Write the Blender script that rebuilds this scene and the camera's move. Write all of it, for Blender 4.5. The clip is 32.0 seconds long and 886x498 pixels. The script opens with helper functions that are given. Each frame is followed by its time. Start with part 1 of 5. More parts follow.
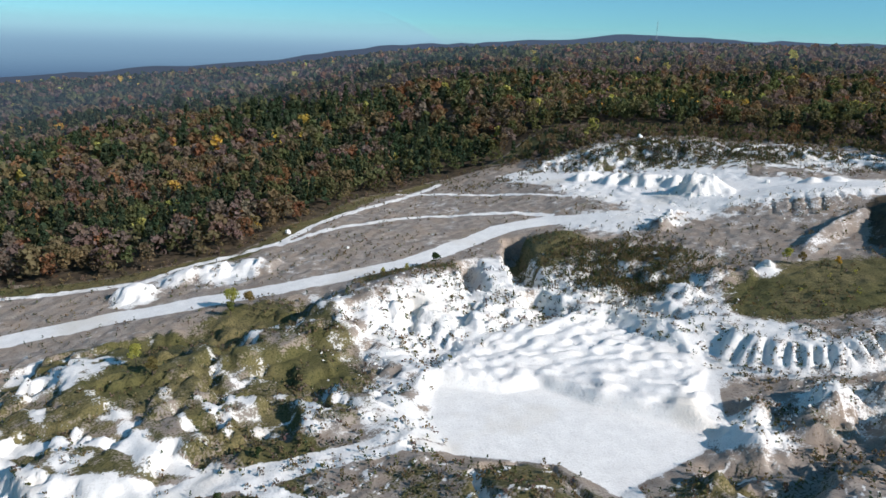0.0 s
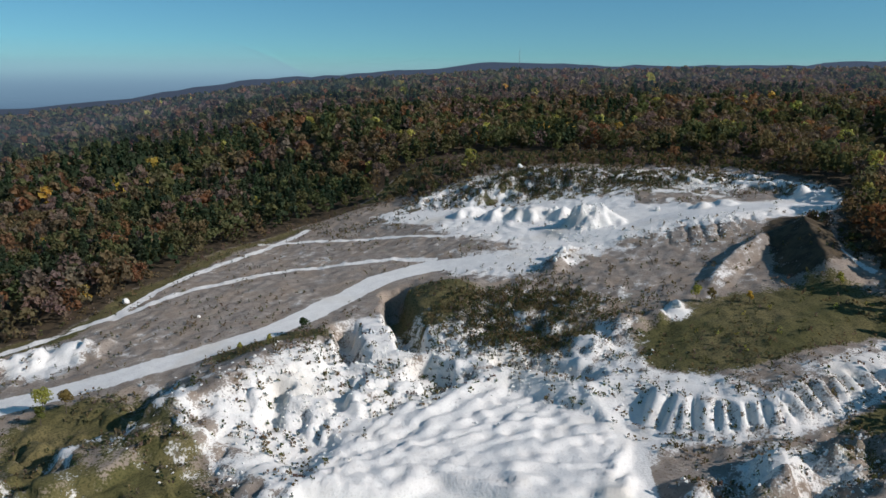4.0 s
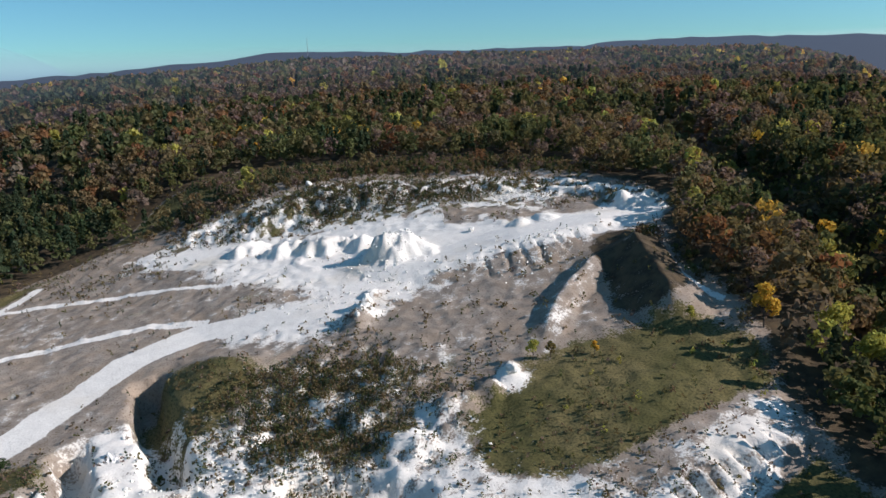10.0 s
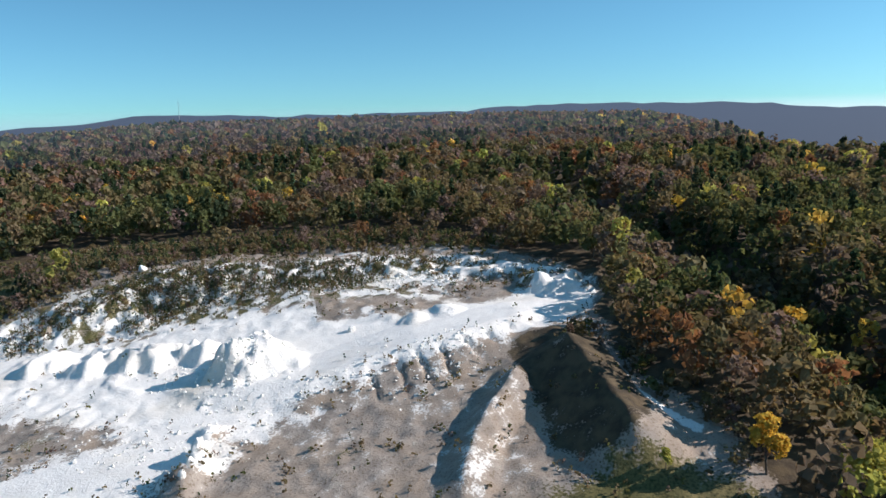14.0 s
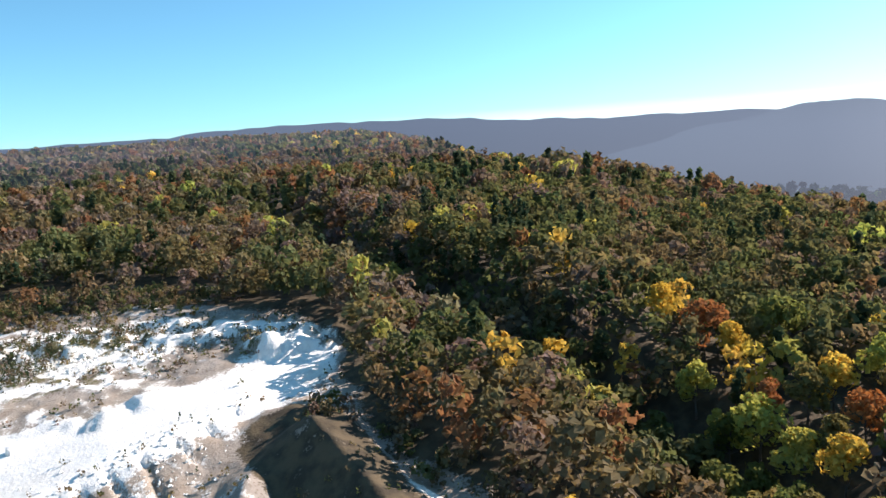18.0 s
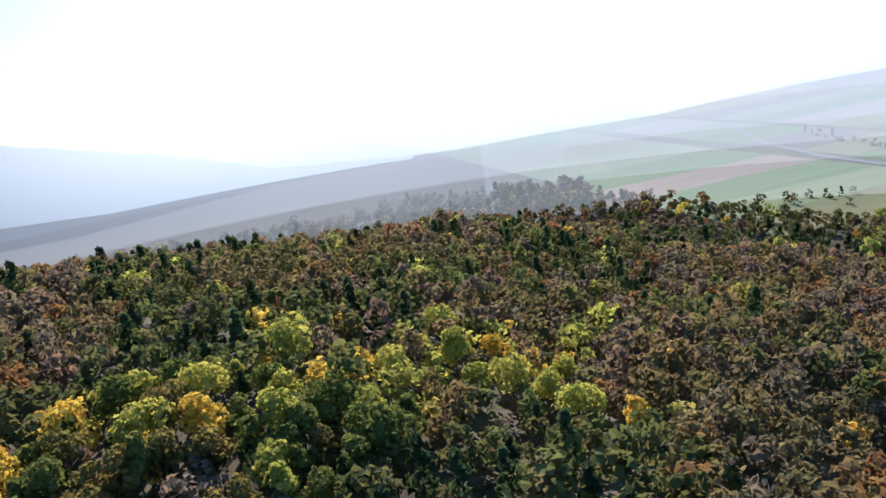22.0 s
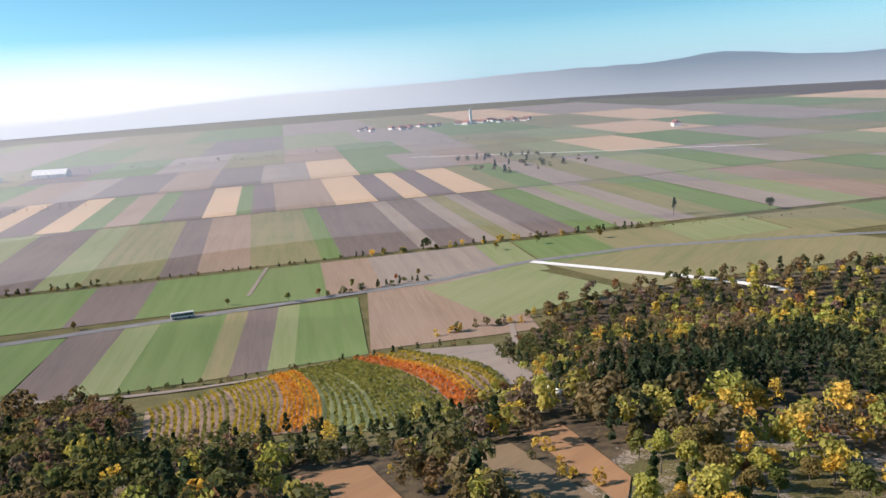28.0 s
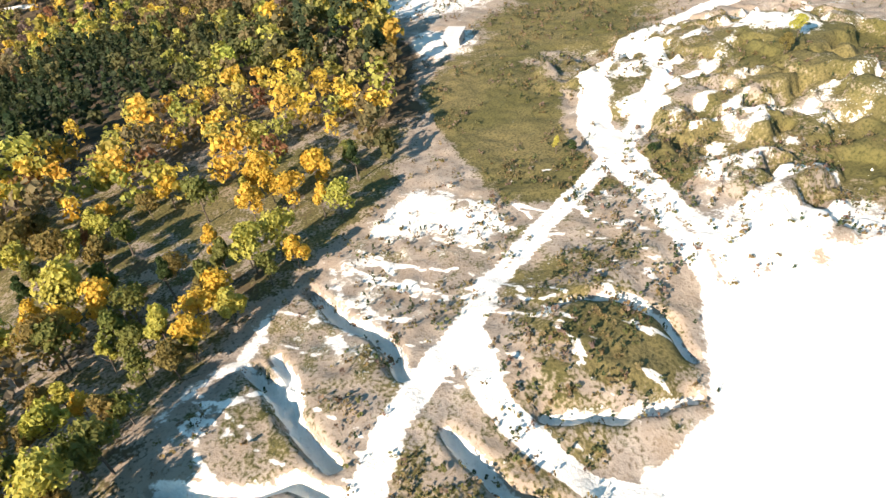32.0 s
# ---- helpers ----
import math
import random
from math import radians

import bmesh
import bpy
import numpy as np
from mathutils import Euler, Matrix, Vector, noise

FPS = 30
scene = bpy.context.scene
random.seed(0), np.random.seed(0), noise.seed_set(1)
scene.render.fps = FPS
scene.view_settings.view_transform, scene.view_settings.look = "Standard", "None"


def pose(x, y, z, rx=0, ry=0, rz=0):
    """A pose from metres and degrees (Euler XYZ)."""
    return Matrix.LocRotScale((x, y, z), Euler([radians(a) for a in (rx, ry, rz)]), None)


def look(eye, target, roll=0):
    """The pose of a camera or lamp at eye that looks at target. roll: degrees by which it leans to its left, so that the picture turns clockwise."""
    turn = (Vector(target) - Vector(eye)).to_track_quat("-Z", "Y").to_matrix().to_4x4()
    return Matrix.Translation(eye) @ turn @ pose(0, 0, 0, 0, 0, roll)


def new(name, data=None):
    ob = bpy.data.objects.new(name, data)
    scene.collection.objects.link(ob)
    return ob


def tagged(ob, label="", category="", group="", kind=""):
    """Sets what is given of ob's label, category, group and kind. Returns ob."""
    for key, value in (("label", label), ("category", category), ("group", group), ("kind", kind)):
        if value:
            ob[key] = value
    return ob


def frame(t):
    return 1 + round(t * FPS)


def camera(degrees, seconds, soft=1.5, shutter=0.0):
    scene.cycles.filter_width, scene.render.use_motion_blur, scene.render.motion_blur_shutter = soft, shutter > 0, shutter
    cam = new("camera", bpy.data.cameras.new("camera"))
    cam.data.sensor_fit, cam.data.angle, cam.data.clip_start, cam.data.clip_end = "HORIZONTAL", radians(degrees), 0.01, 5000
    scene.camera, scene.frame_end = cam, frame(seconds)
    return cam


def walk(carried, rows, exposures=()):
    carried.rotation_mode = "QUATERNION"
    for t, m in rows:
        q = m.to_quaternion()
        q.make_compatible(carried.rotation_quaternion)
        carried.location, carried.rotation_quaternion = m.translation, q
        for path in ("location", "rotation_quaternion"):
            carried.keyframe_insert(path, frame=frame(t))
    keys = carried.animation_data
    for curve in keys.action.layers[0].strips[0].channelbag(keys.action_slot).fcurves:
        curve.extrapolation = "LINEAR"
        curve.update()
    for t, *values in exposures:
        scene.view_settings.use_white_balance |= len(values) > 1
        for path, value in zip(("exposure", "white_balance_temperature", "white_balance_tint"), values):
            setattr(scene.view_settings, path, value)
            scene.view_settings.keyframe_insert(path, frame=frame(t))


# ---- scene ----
cam = camera(61.1, 32.0)
PATH = [
    (0, (-2.13, 11.90, 69.25), (35.05, 100.63, 41.98), 1.88),
    (0.5, (-0.66, 15.04, 69.41), (30.89, 106.43, 43.88), 1.78),
    (1, (1.10, 18.11, 69.51), (29.18, 110.76, 44.43), 1.71),
    (1.5, (2.82, 21.32, 69.08), (33.54, 113.14, 44.06), 1.49),
    (2, (4.55, 24.72, 68.55), (42.12, 113.78, 42.90), 0.97),
    (2.5, (6.34, 28.37, 68.36), (52.49, 113.30, 42.70), 0.72),
    (3, (8.18, 32.27, 68.22), (59.82, 114.35, 43.81), 0.75),
    (3.5, (10.34, 35.99, 68.29), (62.45, 117.95, 44.48), 0.55),
    (4, (12.58, 39.37, 68.07), (64.33, 121.74, 44.89), 0.31),
    (4.5, (14.91, 42.87, 67.86), (66.67, 122.45, 36.43), 0.20),
    (6.5, (26.78, 51.78, 73.05), (78.20, 128.44, 34.61), -0.84),
    (7, (29.18, 54.87, 73.00), (84.50, 131.21, 39.66), -1.10),
    (7.5, (31.54, 57.78, 73.02), (90.36, 132.62, 42.40), -1.40),
    (8, (34.02, 60.69, 72.80), (96.00, 133.41, 43.30), -1.53),
    (8.5, (36.63, 63.62, 72.48), (102.10, 133.18, 42.87), -1.67),
    (9, (39.58, 66.64, 72.17), (107.61, 133.41, 41.95), -1.76),
    (9.5, (42.34, 69.90, 72.12), (112.35, 134.48, 41.64), -1.71),
    (10, (45.50, 73.11, 72.33), (116.25, 139.17, 47.21), -1.69),
    (10.5, (48.55, 76.22, 72.34), (118.23, 144.61, 50.70), -1.55),
    (11, (51.42, 79.27, 72.39), (118.43, 150.86, 52.79), -1.40),
    (12, (70.51, 93.95, 69.11), (150.73, 151.11, 51.86), -2.01),
    (12.5, (73.92, 96.43, 68.80), (156.38, 150.07, 50.87), -1.97),
    (13, (77.32, 98.98, 68.51), (160.25, 151.82, 50.33), -1.83),
    (13.5, (80.67, 101.73, 68.51), (162.68, 156.01, 50.40), -1.66),
    (15.5, (94.25, 109.66, 69.22), (175.58, 165.59, 53.20), -1.11),
    (16, (97.45, 111.44, 69.43), (181.42, 163.55, 54.17), -1.57),
    (16.5, (100.68, 113.07, 69.50), (188.78, 158.03, 54.73), -1.83),
    (17, (103.92, 114.52, 69.48), (195.84, 150.76, 54.10), -2.54),
    (17.5, (107.28, 115.83, 69.59), (201.18, 146.40, 53.83), -3.21),
    (18, (110.86, 116.79, 69.25), (207.01, 139.06, 53.14), -3.77),
    (18.5, (114.32, 117.19, 69.34), (212.35, 128.01, 52.78), -4.27),
    (19, (117.89, 117.28, 69.82), (216.34, 113.50, 52.68), -5.07),
    (19.5, (121.31, 117.18, 70.23), (218.16, 99.57, 52.64), -5.69),
    (20, (124.66, 116.70, 70.65), (218.47, 87.18, 52.54), -6.32),
    (20.5, (127.66, 115.74, 70.93), (216.88, 74.68, 52.13), -6.95),
    (21, (130.19, 113.96, 71.06), (211.78, 59.78, 50.87), -7.79),
    (21.5, (132.21, 111.55, 70.92), (200.80, 42.34, 48.43), -8.72),
    (22, (133.43, 108.53, 70.65), (181.62, 24.81, 44.80), -8.52),
    (22.5, (133.26, 105.88, 70.12), (160.67, 13.95, 41.90), -7.69),
    (23, (133.10, 102.79, 69.49), (146.75, 7.96, 40.87), -8.04),
    (23.5, (133.62, 99.18, 68.71), (138.52, 3.47, 40.16), -8.01),
    (24, (133.19, 95.33, 68.00), (131.40, -1.39, 42.64), -8.10),
    (24.5, (132.73, 91.53, 67.32), (125.85, -5.77, 45.28), -8.16),
    (26.5, (128.90, 79.22, 70.33), (79.69, -5.10, 48.68), -5.25),
    (27, (127.00, 77.12, 70.18), (64.14, 2.56, 48.04), -4.75),
    (27.5, (125.03, 74.96, 69.94), (52.65, 9.70, 47.50), -3.87),
    (28, (122.93, 73.38, 69.84), (44.90, 14.90, 47.70), -3.93),
    (28.5, (121.01, 72.27, 68.87), (43.68, 21.36, 31.08), -4.35),
    (29, (118.14, 71.11, 68.80), (45.84, 29.17, 13.89), -5.01),
    (29.5, (115.48, 70.24, 68.88), (45.06, 36.14, 6.61), -5.50),
    (30, (112.84, 69.51, 68.80), (42.98, 39.99, 3.61), -6.06),
    (30.5, (110.13, 69.27, 68.46), (38.90, 46.97, 1.91), -6.65),
    (31, (107.42, 69.58, 67.97), (33.88, 58.55, 1.12), -7.21),
    (31.5, (104.43, 70.20, 67.20), (29.16, 72.51, 1.40), -7.83),
    (32, (101.71, 71.36, 66.26), (27.03, 90.40, 2.53), -7.51),
]
walk(cam, [(t, look(eye, target, roll)) for t, eye, target, roll in PATH],
     exposures=[(0, 0.2, 5800, 16), (1, 0.0, 5800, 16), (2, -0.2, 5800, 16), (3, -0.25, 5850, 16), (4.5, -0.2, 5900, 17), (7, -0.15, 6050, 19), (9, 0.05, 6100, 20), (13, 0.45, 6000, 18), (16, 0.65, 6000, 18), (18, 1.1, 6250, 20), (20, 1.5, 6200, 19), (22, 1.1, 5700, 15), (23, 0.75, 5700, 15), (24, 0.75, 5700, 15), (26.5, 0.5, 6200, 18), (28, 0.7, 6500, 21), (29, 1.0, 7600, 21), (30, 1.25, 7700, 21), (31, 1.42, 7600, 20), (32, 1.38, 7300, 19)])

# ---- light ----
SUN_AZ, SUN_EL = radians(145), radians(30)
world = bpy.data.worlds.new("World")
scene.world = world
world.use_nodes = True
wn = world.node_tree
sky = wn.nodes.new("ShaderNodeTexSky")
sky.sky_type = "NISHITA"
sky.sun_disc = False
sky.sun_elevation, sky.sun_rotation = SUN_EL, SUN_AZ
sky.air_density, sky.dust_density, sky.ozone_density = 1.15, 0.8, 2.5
# the blue deepens quickly above the hazy horizon
dome, steep_sky, unit = wn.nodes.new("ShaderNodeTexCoord"), wn.nodes.new("ShaderNodeVectorMath"), wn.nodes.new("ShaderNodeVectorMath")
steep_sky.operation, unit.operation = "MULTIPLY_ADD", "NORMALIZE"
steep_sky.inputs[1].default_value = (1, 1, 1.9)
steep_sky.inputs[2].default_value = (0, 0, 0.06)
wn.links.new(dome.outputs["Generated"], steep_sky.inputs[0])
wn.links.new(steep_sky.outputs[0], unit.inputs[0])
wn.links.new(unit.outputs[0], sky.inputs["Vector"])
clean_air = wn.nodes.new("ShaderNodeMix")
clean_air.data_type, clean_air.blend_type = "RGBA", "MULTIPLY"
clean_air.inputs["Factor"].default_value = 1.0
clean_air.inputs["B"].default_value = (0.65, 1.11, 1.05, 1)
wn.links.new(sky.outputs[0], clean_air.inputs["A"])
wn.links.new(clean_air.outputs["Result"], wn.nodes["Background"].inputs[0])
wn.nodes["Background"].inputs[1].default_value = 0.102
sun = new("sun", bpy.data.lights.new("sun", "SUN"))
sun.data.energy, sun.data.angle, sun.data.color = 5.0, radians(0.5), (1.0, 0.92, 0.80)
sun.matrix_world = look((math.sin(SUN_AZ) * math.cos(SUN_EL) * 900, math.cos(SUN_AZ) * math.cos(SUN_EL) * 900, math.sin(SUN_EL) * 900), (0, 0, 0))

# ---- numeric noise and shapes on arrays ----
def lattice(i, j, seed):
    h = (i.astype(np.int64) * 374761393 + j.astype(np.int64) * 668265263 + seed * 974634777) & 0x7FFFFFFF
    h = ((h ^ (h >> 13)) * 1274126177) & 0x7FFFFFFF
    return ((h ^ (h >> 16)) & 0xFFFF) / 65535.0


def vnoise(x, y, size, seed=0):
    """Smooth value noise, 0 to 1, with cells of that size in metres."""
    x, y = np.asarray(x, float) / size, np.asarray(y, float) / size
    i, j = np.floor(x), np.floor(y)
    u, v = x - i, y - j
    u, v = u * u * (3 - 2 * u), v * v * (3 - 2 * v)
    a, b = lattice(i, j, seed), lattice(i + 1, j, seed)
    c, d = lattice(i, j + 1, seed), lattice(i + 1, j + 1, seed)
    return (a * (1 - u) + b * u) * (1 - v) + (c * (1 - u) + d * u) * v


def fbm(x, y, size, seed=0, octaves=4):
    total, weight = 0, 0
    for n in range(octaves):
        total = total + vnoise(x, y, size / 2**n, seed + 17 * n) * 0.55**n
        weight += 0.55**n
    return total / weight


def smooth(a, b, v):
    s = np.clip((v - a) / (b - a), 0, 1)
    return s * s * (3 - 2 * s)


def seg_dist(x, y, line, closed=False):
    """The distance to a polyline, and how far along it (0 to the number of legs) the nearest point lies."""
    pts = list(line) + ([line[0]] if closed else [])
    best, along = np.full(np.shape(x), 1e9), np.zeros(np.shape(x))
    for n, (p, q) in enumerate(zip(pts, pts[1:])):
        dx, dy = q[0] - p[0], q[1] - p[1]
        s = np.clip(((x - p[0]) * dx + (y - p[1]) * dy) / (dx * dx + dy * dy), 0, 1)
        d = np.hypot(x - p[0] - s * dx, y - p[1] - s * dy)
        along, best = np.where(d < best, n + s, along), np.minimum(d, best)
    return best, along


def inside(x, y, poly):
    hit = np.zeros(np.shape(x), bool)
    for (ax, ay), (bx, by) in zip(poly, poly[1:] + poly[:1]):
        hit ^= ((ay > y) != (by > y)) & (x < (bx - ax) * (y - ay) / (by - ay + 1e-12) + ax)
    return hit


def signed(x, y, poly):
    """The distance to a polygon's edge, negative inside."""
    d, _ = seg_dist(x, y, poly, True)
    return np.where(inside(x, y, poly), -d, d)


# ---- the plan, in metres ----
PIT_FLOOR = [(46, 118), (46, 131), (52, 142), (62, 152), (78, 160), (95, 162), (104, 158), (107, 148), (110, 138), (111, 127), (101, 114), (88, 104), (72, 100), (66, 98), (62, 109), (55, 113)]
UPPER = [(152, 292), (166, 262), (170, 245), (172, 222), (184, 203), (206, 185), (233, 170), (246, 178), (229, 182), (219, 191), (208, 204), (200, 218), (188, 236), (182, 254), (174, 272), (163, 292)]
PLATEAU = [(148, 302), (168, 304), (190, 291), (207, 287), (224, 268), (237, 251), (248, 234), (256, 214), (253, 192), (252, 178), (266, 168), (430, 116), (530, 320), (340, 560), (125, 430)]
QUARRY = [(72, 22), (67, 34), (62, 46), (54, 51), (41, 51), (35, 56), (32, 62), (25, 66), (18, 72), (8, 82), (2, 87), (-12, 97), (-40, 104), (-62, 111), (-95, 112), (-128, 112), (-130, 150), (-105, 215), (-130, 262), (-89, 272), (-49, 269), (-14, 258), (26, 259), (52, 279), (87, 311), (119, 322), (150, 322), (168, 314), (192, 303), (211, 299), (233, 280), (250, 258), (264, 234), (267, 208), (258, 184), (247, 171), (222, 159), (209, 149), (200, 131), (190, 121), (177, 110), (164, 99), (148, 86), (128, 74), (108, 62), (94, 46), (84, 28)]
HAUL = [(-105, 224), (-73, 222), (-42, 220), (-10, 220), (11, 217), (32, 213), (50, 212), (70, 215), (89, 224), (112, 235), (130, 234), (144, 222), (153, 210), (161, 210), (171, 217), (181, 211), (200, 204), (212, 192), (230, 180), (242, 178)]
TRACKS = [
    [(80, 66), (66, 70), (59, 72), (53, 76), (47, 82), (42, 88), (35, 93), (25, 105), (17, 116), (5, 132), (-12, 148), (-28, 156)],
    [(44, 88), (50, 87), (55, 87), (60, 89), (65, 92), (68, 97), (70, 104), (72, 116)],
    [(-62, 222), (-50, 196), (-42, 172), (-33, 154), (-21, 138), (-1, 128), (18, 125), (32, 123), (46, 121)],
    [(72, 23), (70, 28), (74, 33), (77, 38), (80, 46), (86, 56)],
    [(-110, 262), (-49, 257), (-2, 246), (7, 252), (40, 257), (62, 278), (96, 297), (121, 313)],
    [(41, 256), (66, 267), (98, 265), (126, 249), (134, 238)],
    [(100, 307), (114, 297), (133, 278), (151, 250)],
]
FIELDS_EDGE = [(1282, -2175), (542, -829), (382, -526), (298, -400), (146, -329), (70, -301), (27, -292), (10, -264), (-2, -230), (-16, -198), (6, -150), (32, -108), (12, -86), (4, -66), (-2, -46), (-30, -34), (-48, -34), (-58, -27), (-80, -46), (-112, -76), (-140, -76), (-183, -100), (-225, -103), (-266, -82), (-309, -37), (-361, 21), (-404, 76), (-586, 231), (-2083, 769), (-3346, -3353), (1282, -3353)]
BROWN_A = [(26, -48), (13, -34), (42, 13), (52, 3)]
BROWN_B = [(5, -20), (-10, -11), (14, 22), (25, 14)]
BROWN_C = [(-18, -13), (-27, -7), (2, 23), (16, 28)]
LOW_SCRUB = [(150, 326), (170, 317), (194, 306), (213, 302), (236, 283), (254, 260), (268, 236), (271, 212), (286, 214), (284, 244), (266, 276), (246, 306), (214, 334), (180, 342)]



EAST_LOW = [(113, 131), (116, 124), (122, 117), (131, 110), (142, 107), (162, 103), (160, 94), (142, 88), (124, 84), (108, 94), (98, 108), (104, 122)]
# heaps of spoil: centre, radius, height
SPOIL = [(186, 219, 8, 7.0), (179, 222, 5, 3), (176, 248, 6, 4), (173, 257, 6, 4.5), (181, 244, 5, 4), (168, 270, 6, 4), (186, 236, 5, 4),
         (212, 199, 3, 1.8), (219, 195, 3, 1.6), (240, 182, 5, 3), (156, 203, 4, 3.0), (151, 199, 4, 3.2), (163, 208, 3, 1.8),
         (137, 158, 5, 4), (144, 155, 4, 3), (150, 154, 4, 2.5), (125, 157, 5, 3.5), (119, 104, 6, 4.5), (128, 100, 6, 4.5), (137, 97, 6, 4), (112, 100, 6, 4),
         (124, 91, 6, 4), (135, 89, 5, 3), (105, 110, 5, 3.5), (96, 100, 6, 3), (-5, 233, 6, 4.5), (9, 240, 6, 3), (17, 239, 6, 3), (26, 237, 6, 3), (34, 235, 5, 2.5)]
GULLIES = [
    ([(110, 220), (104, 208), (101, 198), (97, 186)], 7.0, 5.0), ([(88, 206), (84, 198), (81, 186)], 6.0, 4.5), ([(60, 178), (55, 170)], 3.0, 3.0), ([(108, 166), (114, 158), (117, 148)], 3.0, 4.0),
    ([(36, 63), (41, 65), (47, 66), (55, 69)], 2.6, 1.5), ([(35, 66), (41, 67), (46, 67)], 1.6, 1.0), ([(22, 72), (31, 75), (39, 79), (46, 79)], 2.4, 1.4),
    ([(51, 52), (55, 60), (55, 65), (61, 70)], 1.6, 1.1), ([(56, 81), (59, 82), (64, 84), (67, 88), (71, 91)], 2.4, 1.5), ([(57, 91), (59, 99), (59, 108)], 1.8, 1.3),
    ([(43, 100), (44, 107), (48, 111), (54, 111)], 1.8, 1.3)]


def bench_z(x, y):
    """The height of the upper bench."""
    return np.interp(0.72 * x - 0.69 * y, [-100, -50, -30, -8, 14, 36], [10, 14, 17, 20, 25, 28])


def height(x, y):
    """The ground's height."""
    x, y = np.asarray(x, float), np.asarray(y, float)
    z = np.interp(x, [-700, -450, -300, -150, -110, -75, -42, 0, 40, 70, 100, 130, 150, 180, 200, 215, 245, 300, 500], [-125, -85, -58, -28, -20, -14, -10, -4.5, 1, 3, 4.5, 8, 12.5, 17, 22, 26, 29, 33, 38])
    z = z + 2.0 * smooth(130, 105, y) * smooth(30, 50, x) * smooth(120, 90, x) * smooth(20, 50, y) - 8 * smooth(132, 92, y) * smooth(140, 200, x)
    z = z - 0.17 * np.maximum(0, 30 - y) - 0.15 * np.maximum(0, -150 - y)
    rough = fbm(x, y, 14, 3) - 0.5
    # upper bench, with the slope below it cut by gullies
    d = np.maximum(signed(x, y, UPPER), 0)
    front = UPPER[:7]
    _, q = seg_dist(x, y, front)
    q = np.interp(q, range(7), np.cumsum([0] + [math.dist(a, b) for a, b in zip(front, front[1:])]))
    bench = bench_z(x, y)
    beat = (q + 3.6 * vnoise(q, 0 * q, 8, 8) + 0.5 * vnoise(q, d, 2.5, 19) + 0.06 * d * (vnoise(q, 0 * q, 9, 18) - 0.5)) / 4.7
    tri = np.abs(beat % 1 - 0.5) * 2
    face, east_face = smooth(38, 46, q) * smooth(80, 73, q), smooth(104, 110, q)
    groove = 2.0 * face * (0.6 - tri ** 0.7) - 1.7 * east_face * smooth(0.24, 0.04, tri)
    z = np.maximum(z, bench - (0.36 + 0.10 * face) * d + groove * smooth(1, 5, d) * smooth(32, 22, d))
    # rim and broken cliff above the bench
    d = np.maximum(signed(x, y, PLATEAU) + 3.0 * (fbm(x, y, 9, 21) - 0.5), 0)
    crag = smooth(34, 26, d) * smooth(0, 4, d) * (3.6 * (fbm(x, y, 7, 22) - 0.5) + 2.2 * (vnoise(x, y, 2.4, 23) - 0.5))
    top = np.interp(x, [120, 148, 168, 190, 207, 224, 248, 262], [4, 10, 17, 26, 29, 30, 31, 32])
    z = np.maximum(z, top + 1.5 * rough - 0.10 * d - 0.24 * np.maximum(0, d - 9) + crag)
    # the ridge of crags beside the haul road, and rounded outcrops further west
    for cx, cy, r, a in ((64, 191, 13, 5.0), (50, 184, 10, 4.0), (38, 176, 9, 3.0), (78, 196, 9, 2.5), (-20, 178, 15, 3.5), (-9, 160, 13, 2.0), (12, 172, 15, 2.5), (51, 104, 8, 2.6), (119, 207, 11, 4.0), (120, 194, 14, 1.5)):
        z = z + a * np.exp(-((x - cx) ** 2 + (y - cy) ** 2) / (r * r))
    hillside = smooth(-48, -30, x) * smooth(56, 36, x) * smooth(126, 138, y) * smooth(206, 192, y)
    z = z + hillside * (2.6 * (smooth(0.45, 0.53, fbm(x, y, 16, 33)) - 0.5) + 1.6 * (smooth(0.46, 0.54, fbm(x, y, 8, 34)) - 0.5) + 1.4 * (np.abs(vnoise(0.9 * x + 0.3 * y, 0.1 * y, 2.6, 54) - 0.5) - 0.2))
    # pit: a flat floor, a gentle broken slope on the north, a steep scarp under the mound on the east
    d = np.maximum(signed(x, y, PIT_FLOOR), 0)
    turn = np.arctan2(y - 150, x - 60)
    flute = np.abs(vnoise(turn * 26, d * 0.03, 1.0, 5) - 0.5) * 2
    east = smooth(92, 104, x) * smooth(112, 124, y)
    south = smooth(124, 112, y) * smooth(86, 70, x)
    west = smooth(52, 36, x)
    steep = 0.29 + 1.3 * smooth(94, 104, x) * smooth(98, 106, y) + 0.14 * (vnoise(x, y, 24, 6) - 0.5)
    wall = -1.0 + steep * d + smooth(1, 9, d) * (1 - 0.9 * south) * (1 - 0.5 * west) * ((0.6 + 1.0 * east) * (flute - 0.4) + 3.4 * (smooth(0.45, 0.53, fbm(x, y, 19, 9)) - 0.5) + 2.4 * (smooth(0.46, 0.54, fbm(x, y, 10, 11)) - 0.5) + 3.0 * (fbm(x, y, 13, 16) - 0.5) + 1.6 * (fbm(x, y, 4.5, 10) - 0.5))
    fan, side = seg_dist(x, y, [(50, 146), (58, 140), (64, 136), (73, 136), (79, 125), (93, 110), (104, 104)])
    behind = np.where((x - 50) * 36 + (y - 146) * 43 > 0, 1.0, 0.0) * smooth(-1, 1, np.interp(x, [50, 58, 64, 73, 79, 93, 104], [-146, -140, -136, -136, -125, -110, -104]) + y)
